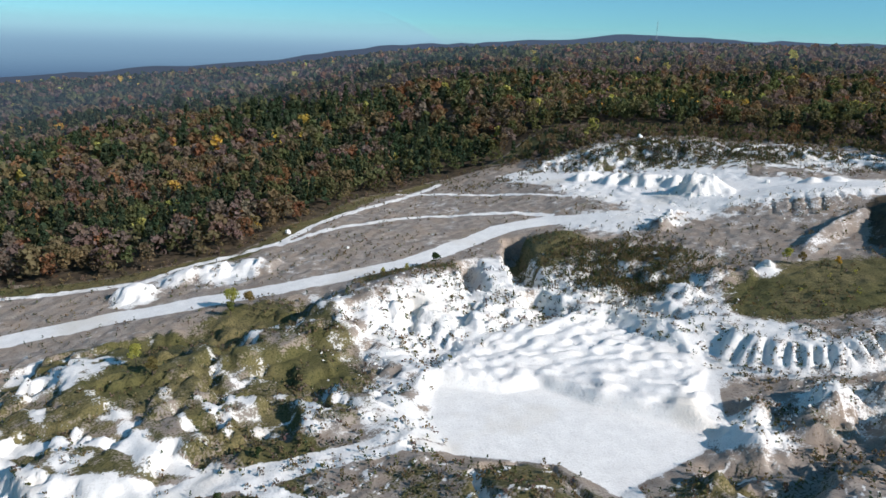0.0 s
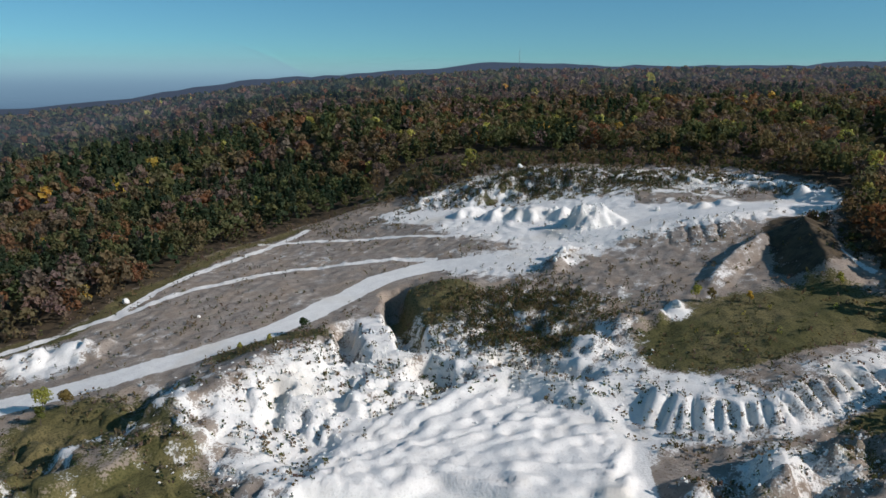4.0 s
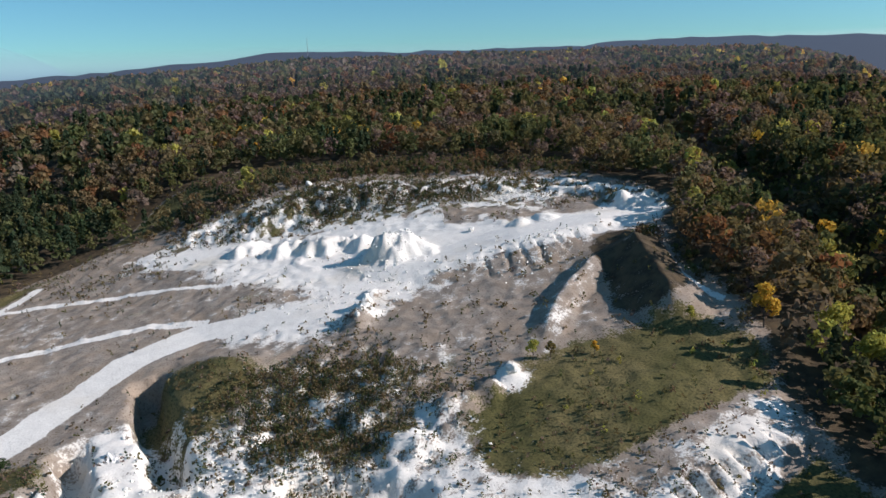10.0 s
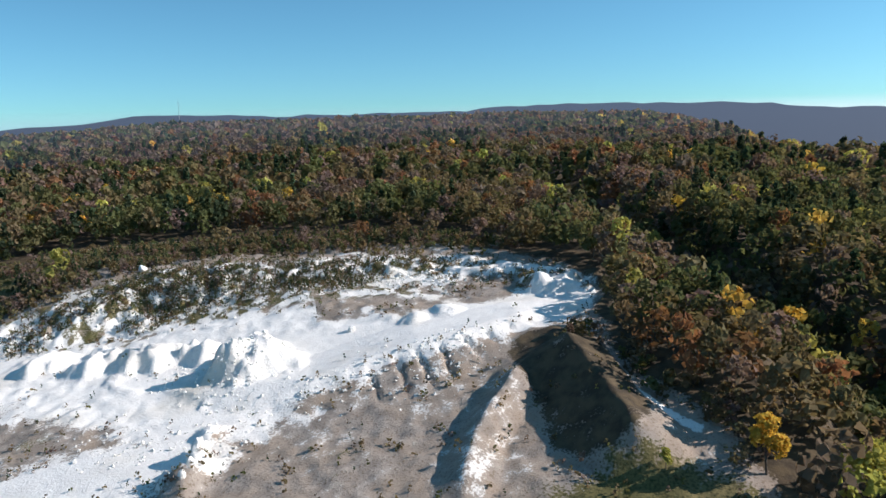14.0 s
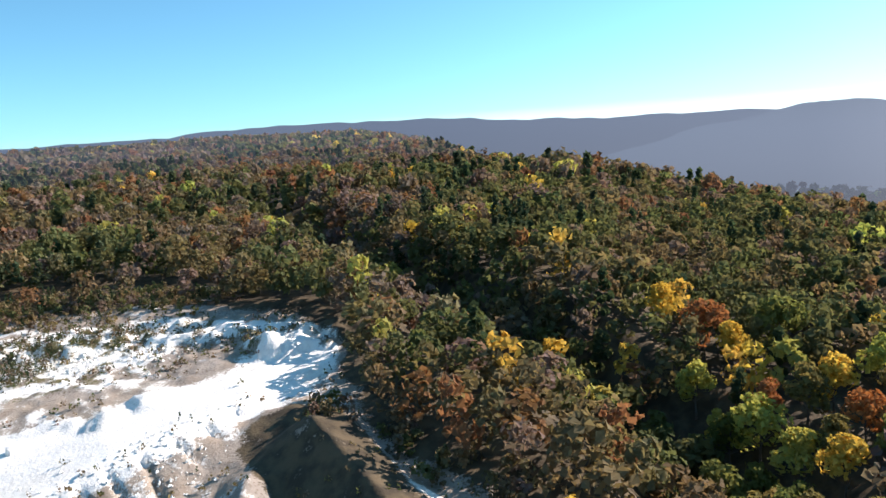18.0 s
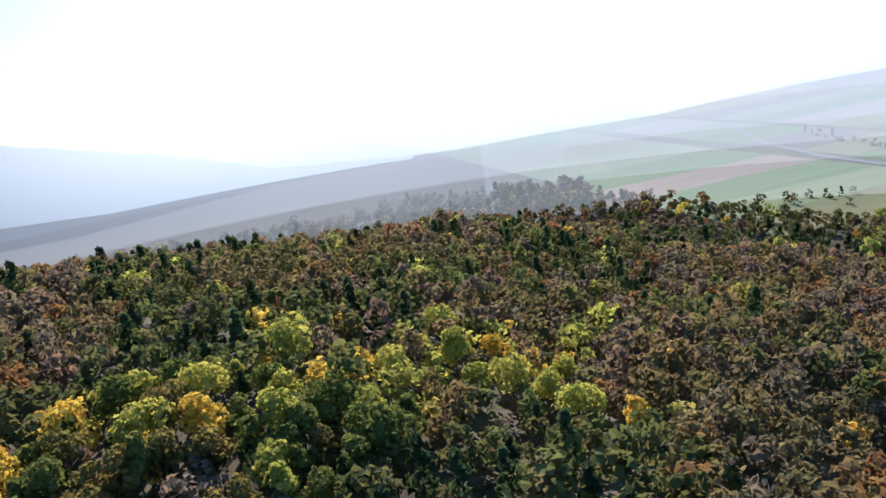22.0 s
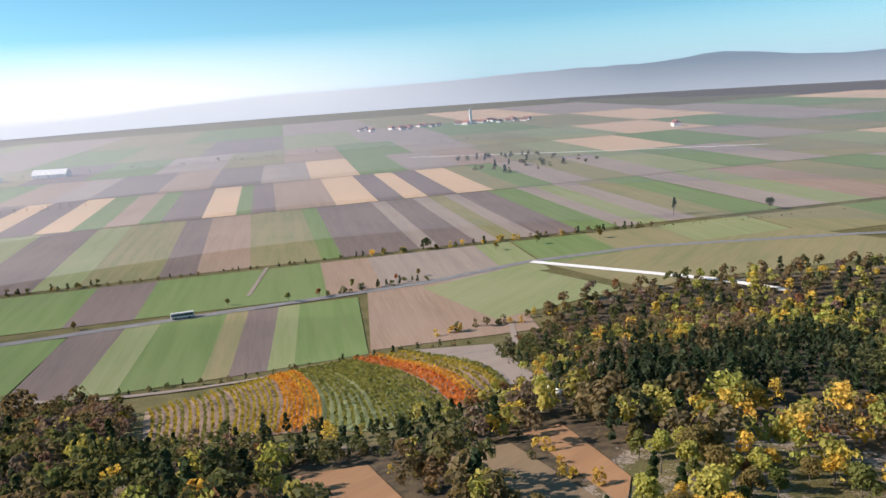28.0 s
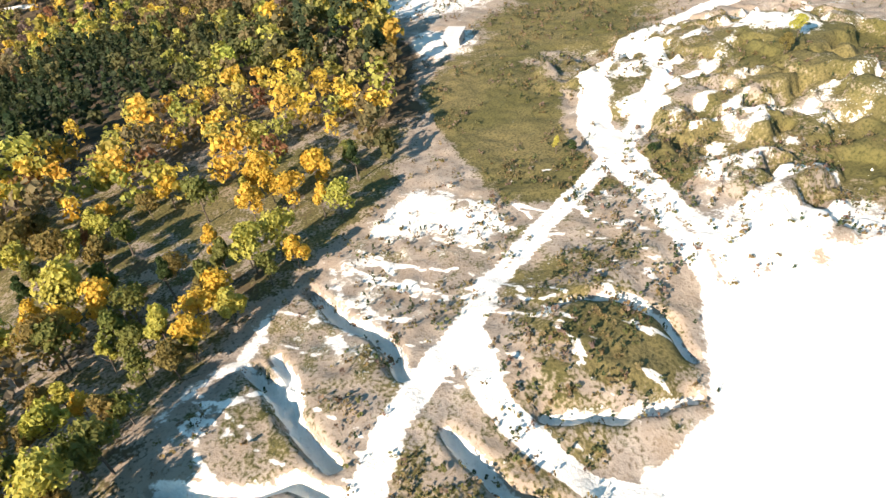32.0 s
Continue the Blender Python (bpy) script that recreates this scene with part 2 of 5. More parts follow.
    ripple = np.abs(vnoise(turn * 30 + 0.5 * fbm(x, y, 6, 47), d * 0 + 0.06 * np.hypot(x - 60, y - 150), 1.0, 46) - 0.5)
    wall = wall + smooth(6, 0, d) * behind * (2.0 + 0.022 * np.hypot(x - 64, y - 138) + 1.6 * (ripple - 0.2) + 2.4 * (fbm(x, y, 11, 48) - 0.5) + 0.9 * (vnoise(x, y, 2.2, 49) - 0.5)) * smooth(0, 2.5, fan)
    low = smooth(0, 1, (z - wall) / 3 + 0.5)
    z = np.where(d < 46, wall * low + z * (1 - low), z)
    # the fluted bank below the grassy shelf
    d = np.maximum(signed(x, y, EAST_LOW), 0)
    _, along = seg_dist(x, y, EAST_LOW[:6])
    along = np.interp(along, range(6), np.cumsum([0] + [math.dist(a, b) for a, b in zip(EAST_LOW, EAST_LOW[1:6])]))
    comb = np.abs(((along + 0.10 * d * (vnoise(along, 0 * d, 7, 28) - 0.5) + 2.2 * vnoise(along, 0 * d, 5, 29)) / 3.4) % 1 - 0.5) * 2
    bank = np.interp(x, [100, 116, 130, 160], [0.0, 1.5, 5, 10.5]) + 0.47 * d + 2.3 * (comb ** 0.7 - 0.5) * smooth(0, 4, d) * smooth(22, 12, d)
    low = smooth(0, 1, (z - bank) / 2 + 0.5)
    z = np.where(d < 34, bank * low + z * (1 - low), z)
    # heaps of spoil
    for cx, cy, r, a in SPOIL:
        r2 = np.hypot(x - cx, y - cy) / r
        s = np.clip(1 - 0.8 * r2 + 1.3 * (fbm(x, y, max(3.0, r * 0.8), 31) - 0.5), 0, 1)
        z = z + 0.85 * a * s * s * (3 - 2 * s)
    # dark berm beside the slope, and the narrow bare ridge west of it
    d, s = seg_dist(x, y, [(212, 165), (201, 154), (193, 146), (187, 140)])
    z = z + np.clip(5.4 - 0.62 * d, 0, 5.4) * smooth(-0.2, 0.5, s)
    d, s = seg_dist(x, y, [(208, 169), (194, 165), (179, 163), (163, 156)])
    z = z + np.clip(2.9 - 0.6 * d, 0, 2.9) * smooth(3.2, 2.2, s) * smooth(0.1, 0.8, s) * (0.7 + 0.6 * vnoise(x, y, 5, 45))
    # gullies beside the pinnacle and erosion cuts near the fork
    for line, deep, wide in GULLIES:
        d, s = seg_dist(x, y, line)
        z = z - deep * smooth(0, 0.75, 1 - d / wide + 0.4 * (vnoise(x, y, 1.7, 44) - 0.5))
    quarry = smooth(8, -4, signed(x, y, QUARRY))
    flat = np.minimum(np.minimum(signed(x, y, PIT_FLOOR) / 3, seg_dist(x, y, HAUL)[0] / 4 - 0.8), signed(x, y, UPPER) / 2)
    lumpy = 0.8 * np.exp(-((x - 123) ** 2 + (y - 176) ** 2) / 600) + 0.6 * np.exp(-((x - 122) ** 2 + (y - 98) ** 2) / 400)
    z = z + quarry * smooth(0, 1.5, flat) * (1.1 * rough + 0.45 * (vnoise(x, y, 2.3, 12) - 0.5) + 0.25 * (vnoise(x, y, 1.5, 13) - 0.5) + lumpy * (7.5 * (fbm(x, y, 10, 14) - 0.5) + 1.8 * (vnoise(x, y, 2.2, 15) - 0.5)))
    d, _ = seg_dist(x, y, [(425, 268), (340, 206), (286, 166), (258, 140), (234, 117), (217, 103)])
    z = z - 12 * smooth(20, 3, d)
    # the wooded ridge round the north and east, and the plain
    dx, dy = x - 100, y - 100
    r, az = np.hypot(dx, dy), np.degrees(np.arctan2(dx, dy))
    ridge = np.interp(az, [-40, -30, -18, -10, -2, 6, 16, 22, 36, 61, 76, 90, 98, 103, 110, 118, 128, 140], [-75, -70, -52, -40, -24, -8, 26, 38, 58, 62, 60, 40, 14, 10, 4, -20, -50, -75])
    ridge = ridge - 30 * np.exp(-(((r - 800) / 260) ** 2)) * smooth(80, 100, az) + 10 * (fbm(x, y, 420, 77) - 0.5)
    w = smooth(330, 1350, r) * smooth(-60, -30, az) * smooth(165, 135, az)
    z = z * (1 - w) + ridge * w - 0.05 * np.maximum(0, r - 1600) * w
    z = z + 3 * (fbm(x, y, 120, 78) - 0.5) * smooth(60, 200, r) * smooth(-51, -40, z)
    # the wood falls away into a valley before the eastern hill, shaped to fit the camera's view
    ex, ey = x - 122, y - 118
    er, ea = np.hypot(ex, ey), np.degrees(np.arctan2(ex, ey))
    drop_off = np.tan(np.radians(np.interp(ea, [70, 78, 91, 107, 122, 136, 160], [0.4, 1.8, 4.4, 7.6, 10.4, 12.0, 13])))
    cap = 61 - er * drop_off - 0.12 * np.maximum(0, er - 420) * smooth(76, 88, ea) - 0.3 * np.maximum(0, er - 470) * smooth(100, 116, ea)
    held = smooth(180, 300, er) * smooth(68, 80, ea) * smooth(182, 168, ea)
    z = z - held * np.maximum(0, z - cap)
    return -52 + np.logaddexp(0, (z + 52) / 2.5) * 2.5


# ---- materials ----
def material(name, rough=0.9):
    m = bpy.data.materials.new(name)
    m.use_nodes = True
    bsdf = m.node_tree.nodes["Principled BSDF"]
    bsdf.inputs["Roughness"].default_value = rough
    bsdf.inputs["Specular IOR Level"].default_value = 0.2
    return m, m.node_tree, bsdf


def node(nt, kind, **values):
    n = nt.nodes.new(kind)
    for key, value in values.items():
        n.inputs[key.replace("_", " ")].default_value = value
    return n


def noise_of(nt, scale, detail=5.0, where=None):
    n = node(nt, "ShaderNodeTexNoise", Scale=scale, Detail=detail)
    if where is None:
        where = nt.nodes.get("place") or nt.nodes.new("ShaderNodeTexCoord")
        where.name = "place"
        where = where.outputs["Object"]
    nt.links.new(where, n.inputs["Vector"])
    return n.outputs["Fac"]


def mixed(nt, fac, a, b):
    """A colour mix; each of fac, a and b a socket or a value."""
    n = nt.nodes.new("ShaderNodeMix")
    n.data_type = "RGBA"
    for socket, v in ((n.inputs["Factor"], fac), (n.inputs["A"], a), (n.inputs["B"], b)):
        if hasattr(v, "links"):
            nt.links.new(v, socket)
        else:
            socket.default_value = (*v, 1) if isinstance(v, tuple) else v
    return n.outputs["Result"]


def ramp(nt, value, low, high):
    n = node(nt, "ShaderNodeMapRange", From_Min=low, From_Max=high)
    n.clamp = True
    nt.links.new(value, n.inputs["Value"])
    return n.outputs["Result"]


def maths(nt, op, a, b):
    n = nt.nodes.new("ShaderNodeMath")
    n.operation = op
    for socket, v in zip(n.inputs, (a, b)):
        if hasattr(v, "links"):
            nt.links.new(v, socket)
        else:
            socket.default_value = v
    return n.outputs[0]


def bumped(nt, bsdf, value, strength, distance):
    n = node(nt, "ShaderNodeBump", Strength=strength, Distance=distance)
    nt.links.new(value, n.inputs["Height"])
    nt.links.new(n.outputs["Normal"], bsdf.inputs["Normal"])


def two_tone(name, a, b, scale, rough=0.9, bump=0.0, fine=8.0, third=None):
    """Two colours in patches with finer grain over them."""
    m, nt, bsdf = material(name, rough)
    col = mixed(nt, ramp(nt, noise_of(nt, scale), 0.35, 0.65), a, b)
    if third:
        col = mixed(nt, ramp(nt, noise_of(nt, scale * 2.7), 0.52, 0.68), col, third)
    grain = noise_of(nt, scale * fine)
    col = mixed(nt, maths(nt, "MULTIPLY", ramp(nt, grain, 0.3, 0.75), 0.35), col, tuple(0.55 * v for v in a))
    nt.links.new(col, bsdf.inputs["Base Color"])
    if bump:
        bumped(nt, bsdf, grain, 0.6, bump)
    return m


def ground_material():
    """Soil, chalk, grass and litter, shared out by the ground's own cover maps and broken up by noise."""
    m, nt, bsdf = material("ground_cover", 0.95)
    cover = nt.nodes.new("ShaderNodeVertexColor")
    cover.layer_name = "cover"
    split = nt.nodes.new("ShaderNodeSeparateColor")
    nt.links.new(cover.outputs["Color"], split.inputs["Color"])
    chalk, grass, litter = split.outputs
    big, mid, fine = noise_of(nt, 0.06), noise_of(nt, 0.35, 6.0), noise_of(nt, 2.2, 6.0)
    soil = mixed(nt, ramp(nt, mid, 0.35, 0.65), (0.235, 0.195, 0.158), (0.33, 0.285, 0.238))
    soil = mixed(nt, ramp(nt, fine, 0.52, 0.72), soil, (0.115, 0.085, 0.055))
    soil = mixed(nt, maths(nt, "MULTIPLY", ramp(nt, noise_of(nt, 0.11, 4.0), 0.42, 0.6), 0.4), soil, (0.32, 0.24, 0.165))
    green = mixed(nt, ramp(nt, big, 0.4, 0.6), (0.105, 0.095, 0.033), (0.16, 0.13, 0.055))
    green = mixed(nt, ramp(nt, fine, 0.45, 0.7), green, (0.045, 0.045, 0.016))
    floor = mixed(nt, ramp(nt, mid, 0.4, 0.6), (0.05, 0.038, 0.024), (0.095, 0.07, 0.04))
    white = mixed(nt, ramp(nt, mid, 0.35, 0.7), (0.82, 0.785, 0.715), (0.72, 0.685, 0.625))
    white = mixed(nt, ramp(nt, big, 0.55, 0.75), white, (0.66, 0.60, 0.50))
    white = mixed(nt, maths(nt, "MULTIPLY", ramp(nt, fine, 0.52, 0.72), 0.6), white, (0.58, 0.54, 0.475))
    broken = maths(nt, "ADD", maths(nt, "MULTIPLY", mid, 0.55), maths(nt, "MULTIPLY", fine, 0.45))

    def spread(value):
        return ramp(nt, maths(nt, "ADD", value, maths(nt, "MULTIPLY", maths(nt, "SUBTRACT", broken, 0.5), 1.6)), 0.42, 0.58)

    col = mixed(nt, spread(grass), soil, green)
    col = mixed(nt, spread(litter), col, floor)
    col = mixed(nt, spread(chalk), col, white)
    nt.links.new(col, bsdf.inputs["Base Color"])
    gravel = noise_of(nt, 6.0, 4.0)
    bumped(nt, bsdf, maths(nt, "ADD", broken, maths(nt, "MULTIPLY", gravel, 0.12)), 0.6, 0.45)
    return m


def foliage_material(name, a, b, own=False):
    """Leaves that let some light through; own: the colour comes with each tree of a joined wood."""
    m = bpy.data.materials.new(name)
    m.use_nodes = True
    nt = m.node_tree
    nt.nodes.remove(nt.nodes["Principled BSDF"])
    out = nt.nodes["Material Output"]
    geo = nt.nodes.new("ShaderNodeNewGeometry")
    if own:
        tint = nt.nodes.new("ShaderNodeVertexColor")
        tint.layer_name = "tint"
        col = tint.outputs["Color"]
        col = mixed(nt, maths(nt, "MULTIPLY", geo.outputs["Random Per Island"], 0.3), col, (0.06, 0.055, 0.03))
    else:
        info = nt.nodes.new("ShaderNodeObjectInfo")
        col = mixed(nt, info.outputs["Random"], a, b)
        col = mixed(nt, maths(nt, "MULTIPLY", geo.outputs["Random Per Island"], 0.5), col, tuple(0.4 * v for v in a))
    d, t, mix = nt.nodes.new("ShaderNodeBsdfDiffuse"), nt.nodes.new("ShaderNodeBsdfTranslucent"), nt.nodes.new("ShaderNodeMixShader")
    mix.inputs[0].default_value = 0.40
    nt.links.new(col, d.inputs["Color"])
    through_leaf = mixed(nt, 1.0, col, (1.35, 1.25, 0.9))
    through_leaf.node.blend_type = "MULTIPLY"
    nt.links.new(through_leaf, t.inputs["Color"])
    nt.links.new(d.outputs[0], mix.inputs[1])
    nt.links.new(t.outputs[0], mix.inputs[2])
    nt.links.new(mix.outputs[0], out.inputs["Surface"])
    return m


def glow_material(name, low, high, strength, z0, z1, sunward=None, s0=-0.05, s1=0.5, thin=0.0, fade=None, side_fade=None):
    """Far distance as a glowing sheet: haze and sunward paleness are painted into its emission."""
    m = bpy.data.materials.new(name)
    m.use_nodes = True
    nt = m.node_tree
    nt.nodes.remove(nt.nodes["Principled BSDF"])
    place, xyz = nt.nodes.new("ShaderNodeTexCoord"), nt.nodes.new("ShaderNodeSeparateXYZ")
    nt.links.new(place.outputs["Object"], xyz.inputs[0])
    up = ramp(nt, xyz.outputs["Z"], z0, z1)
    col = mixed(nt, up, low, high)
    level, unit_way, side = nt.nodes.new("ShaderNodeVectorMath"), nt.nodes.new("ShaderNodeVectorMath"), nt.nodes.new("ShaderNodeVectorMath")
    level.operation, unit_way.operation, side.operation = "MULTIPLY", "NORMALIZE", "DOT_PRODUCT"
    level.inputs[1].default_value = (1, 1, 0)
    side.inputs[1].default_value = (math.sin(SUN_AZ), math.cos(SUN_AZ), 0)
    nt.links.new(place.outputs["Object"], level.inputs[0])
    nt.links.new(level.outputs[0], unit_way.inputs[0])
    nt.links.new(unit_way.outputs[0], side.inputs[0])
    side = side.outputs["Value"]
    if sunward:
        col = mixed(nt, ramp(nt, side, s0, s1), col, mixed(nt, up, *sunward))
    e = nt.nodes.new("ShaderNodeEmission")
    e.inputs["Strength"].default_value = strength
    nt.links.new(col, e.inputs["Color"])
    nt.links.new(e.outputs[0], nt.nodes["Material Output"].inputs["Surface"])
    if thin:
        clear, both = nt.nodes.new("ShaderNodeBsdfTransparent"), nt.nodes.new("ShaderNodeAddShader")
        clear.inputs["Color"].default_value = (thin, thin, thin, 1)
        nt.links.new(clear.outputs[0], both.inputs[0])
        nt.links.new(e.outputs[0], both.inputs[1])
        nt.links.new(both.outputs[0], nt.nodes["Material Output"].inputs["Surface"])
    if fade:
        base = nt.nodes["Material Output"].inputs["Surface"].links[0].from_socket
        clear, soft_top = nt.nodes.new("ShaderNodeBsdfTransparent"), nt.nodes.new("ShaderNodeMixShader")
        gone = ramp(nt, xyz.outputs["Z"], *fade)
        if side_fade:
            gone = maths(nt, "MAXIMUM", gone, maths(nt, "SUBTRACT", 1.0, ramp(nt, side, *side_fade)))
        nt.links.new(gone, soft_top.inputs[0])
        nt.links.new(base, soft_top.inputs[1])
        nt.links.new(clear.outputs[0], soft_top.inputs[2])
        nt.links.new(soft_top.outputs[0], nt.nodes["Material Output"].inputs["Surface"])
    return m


M_GROUND = ground_material()
M_WOOD = foliage_material("wood_leaves", None, None, True)
LEAVES = {
    "green": foliage_material("green_leaves", (0.15, 0.17, 0.05), (0.21, 0.21, 0.07)),
    "dark": foliage_material("dark_leaves", (0.045, 0.075, 0.032), (0.07, 0.10, 0.04)),
    "olive": foliage_material("olive_leaves", (0.19, 0.16, 0.06), (0.26, 0.19, 0.07)),
    "gold": foliage_material("golden_leaves", (0.60, 0.40, 0.07), (0.68, 0.48, 0.10)),
    "lime": foliage_material("yellow_green_leaves", (0.38, 0.38, 0.09), (0.48, 0.43, 0.11)),
    "rust": foliage_material("rust_leaves", (0.42, 0.17, 0.06), (0.30, 0.14, 0.07)),
}
M_BARK = two_tone("bark", (0.09, 0.07, 0.055), (0.16, 0.13, 0.10), 3.0, bump=0.03)
M_CHALK = two_tone("chalk_rock", (0.84, 0.82, 0.77), (0.76, 0.73, 0.66), 0.5, bump=0.25, third=(0.68, 0.63, 0.54))
M_FIN = two_tone("clean_chalk", (0.88, 0.86, 0.82), (0.80, 0.78, 0.73), 0.8, bump=0.04)
M_ASPHALT = two_tone("asphalt", (0.17, 0.165, 0.16), (0.22, 0.215, 0.21), 0.2)
M_LIME_ROAD = two_tone("crushed_chalk", (0.78, 0.76, 0.72), (0.66, 0.63, 0.58), 0.3)
M_STEEL = two_tone("galvanised_steel", (0.30, 0.31, 0.32), (0.36, 0.37, 0.38), 2.0, 0.5)
M_RENDER = two_tone("white_render", (0.78, 0.77, 0.74), (0.70, 0.69, 0.66), 0.3)
M_TILE = two_tone("clay_tiles", (0.30, 0.12, 0.08), (0.24, 0.11, 0.08), 0.5)
M_SHED = two_tone("pale_sheet_metal", (0.52, 0.52, 0.50), (0.46, 0.46, 0.45), 0.1, 0.85)


# ---- building helpers ----
def mesh_from(name, verts, faces, mat, smooth_faces=False):
    me = bpy.data.meshes.new(name)
    verts, faces = np.asarray(verts, np.float32), np.asarray(faces, np.int32)
    k = faces.shape[1]
    me.vertices.add(len(verts))
    me.vertices.foreach_set("co", verts.ravel())
    me.loops.add(faces.size)
    me.loops.foreach_set("vertex_index", faces.ravel())
    me.polygons.add(len(faces))
    me.polygons.foreach_set("loop_start", np.arange(len(faces), dtype=np.int32) * k)
    me.polygons.foreach_set("use_smooth", np.full(len(faces), smooth_faces))
    me.update(calc_edges=True)
    if mat:
        me.materials.append(mat)
    return me


def paint(me, layer, colours):
    a = me.color_attributes.new(layer, "FLOAT_COLOR", "POINT")
    a.data.foreach_set("color", np.c_[colours, np.ones(len(colours))].astype(np.float32).ravel())


def part(name, bm, mat, parent=None, label=""):
    me = bpy.data.meshes.new(name)
    bm.to_mesh(me)
    bm.free()
    me.materials.append(mat)
    ob = new(name, me)
    ob.parent = parent
    return tagged(ob, label)


def box(bm, x0, x1, y0, y1, z0, z1, bevel=0.0):
    m = Matrix.Translation(((x0 + x1) / 2, (y0 + y1) / 2, (z0 + z1) / 2)) @ Matrix.Diagonal((x1 - x0, y1 - y0, z1 - z0, 1))
    made = bmesh.ops.create_cube(bm, size=1, matrix=m)
    if bevel:
        bmesh.ops.bevel(bm, geom=list({e for v in made["verts"] for e in v.link_edges}), offset=bevel, segments=1, affect="EDGES")
    return bm


def empty(name, m, label="", category="", group="", kind=""):
    ob = new(name)
    ob.empty_display_size = 0.5
    ob.matrix_world = m
    return tagged(ob, label, category, group, kind)


# ---- the ground: one sheet to the horizon ----
def axis(a, b, step, reach):
    core = list(np.arange(a, b + 0.1, step))
    low, high, s = [], [], step
    while (low[-1] if low else a) > -reach or (high[-1] if high else b) < reach:
        s *= 1.06
        low.append((low[-1] if low else a) - s)
        high.append((high[-1] if high else b) + s)
    return np.array(low[::-1] + core + high)


GX, GY = axis(-60, 264, 0.68, 3600), axis(44, 316, 0.68, 3600)
XX, YY = np.meshgrid(GX, GY)
ZZ = height(XX, YY)


def ground_z(x, y):
    """The height of the ground sheet itself."""
    x, y = np.asarray(x, float), np.asarray(y, float)
    i = np.clip(np.searchsorted(GX, x) - 1, 0, len(GX) - 2)
    j = np.clip(np.searchsorted(GY, y) - 1, 0, len(GY) - 2)
    u, v = (x - GX[i]) / (GX[i + 1] - GX[i]), (y - GY[j]) / (GY[j + 1] - GY[j])
    return (ZZ[j, i] * (1 - u) + ZZ[j, i + 1] * u) * (1 - v) + (ZZ[j + 1, i] * (1 - u) + ZZ[j + 1, i + 1] * u) * v


def blob(x, y, cx, cy, r):
    return np.exp(-((x - cx) ** 2 + (y - cy) ** 2) / (r * r))


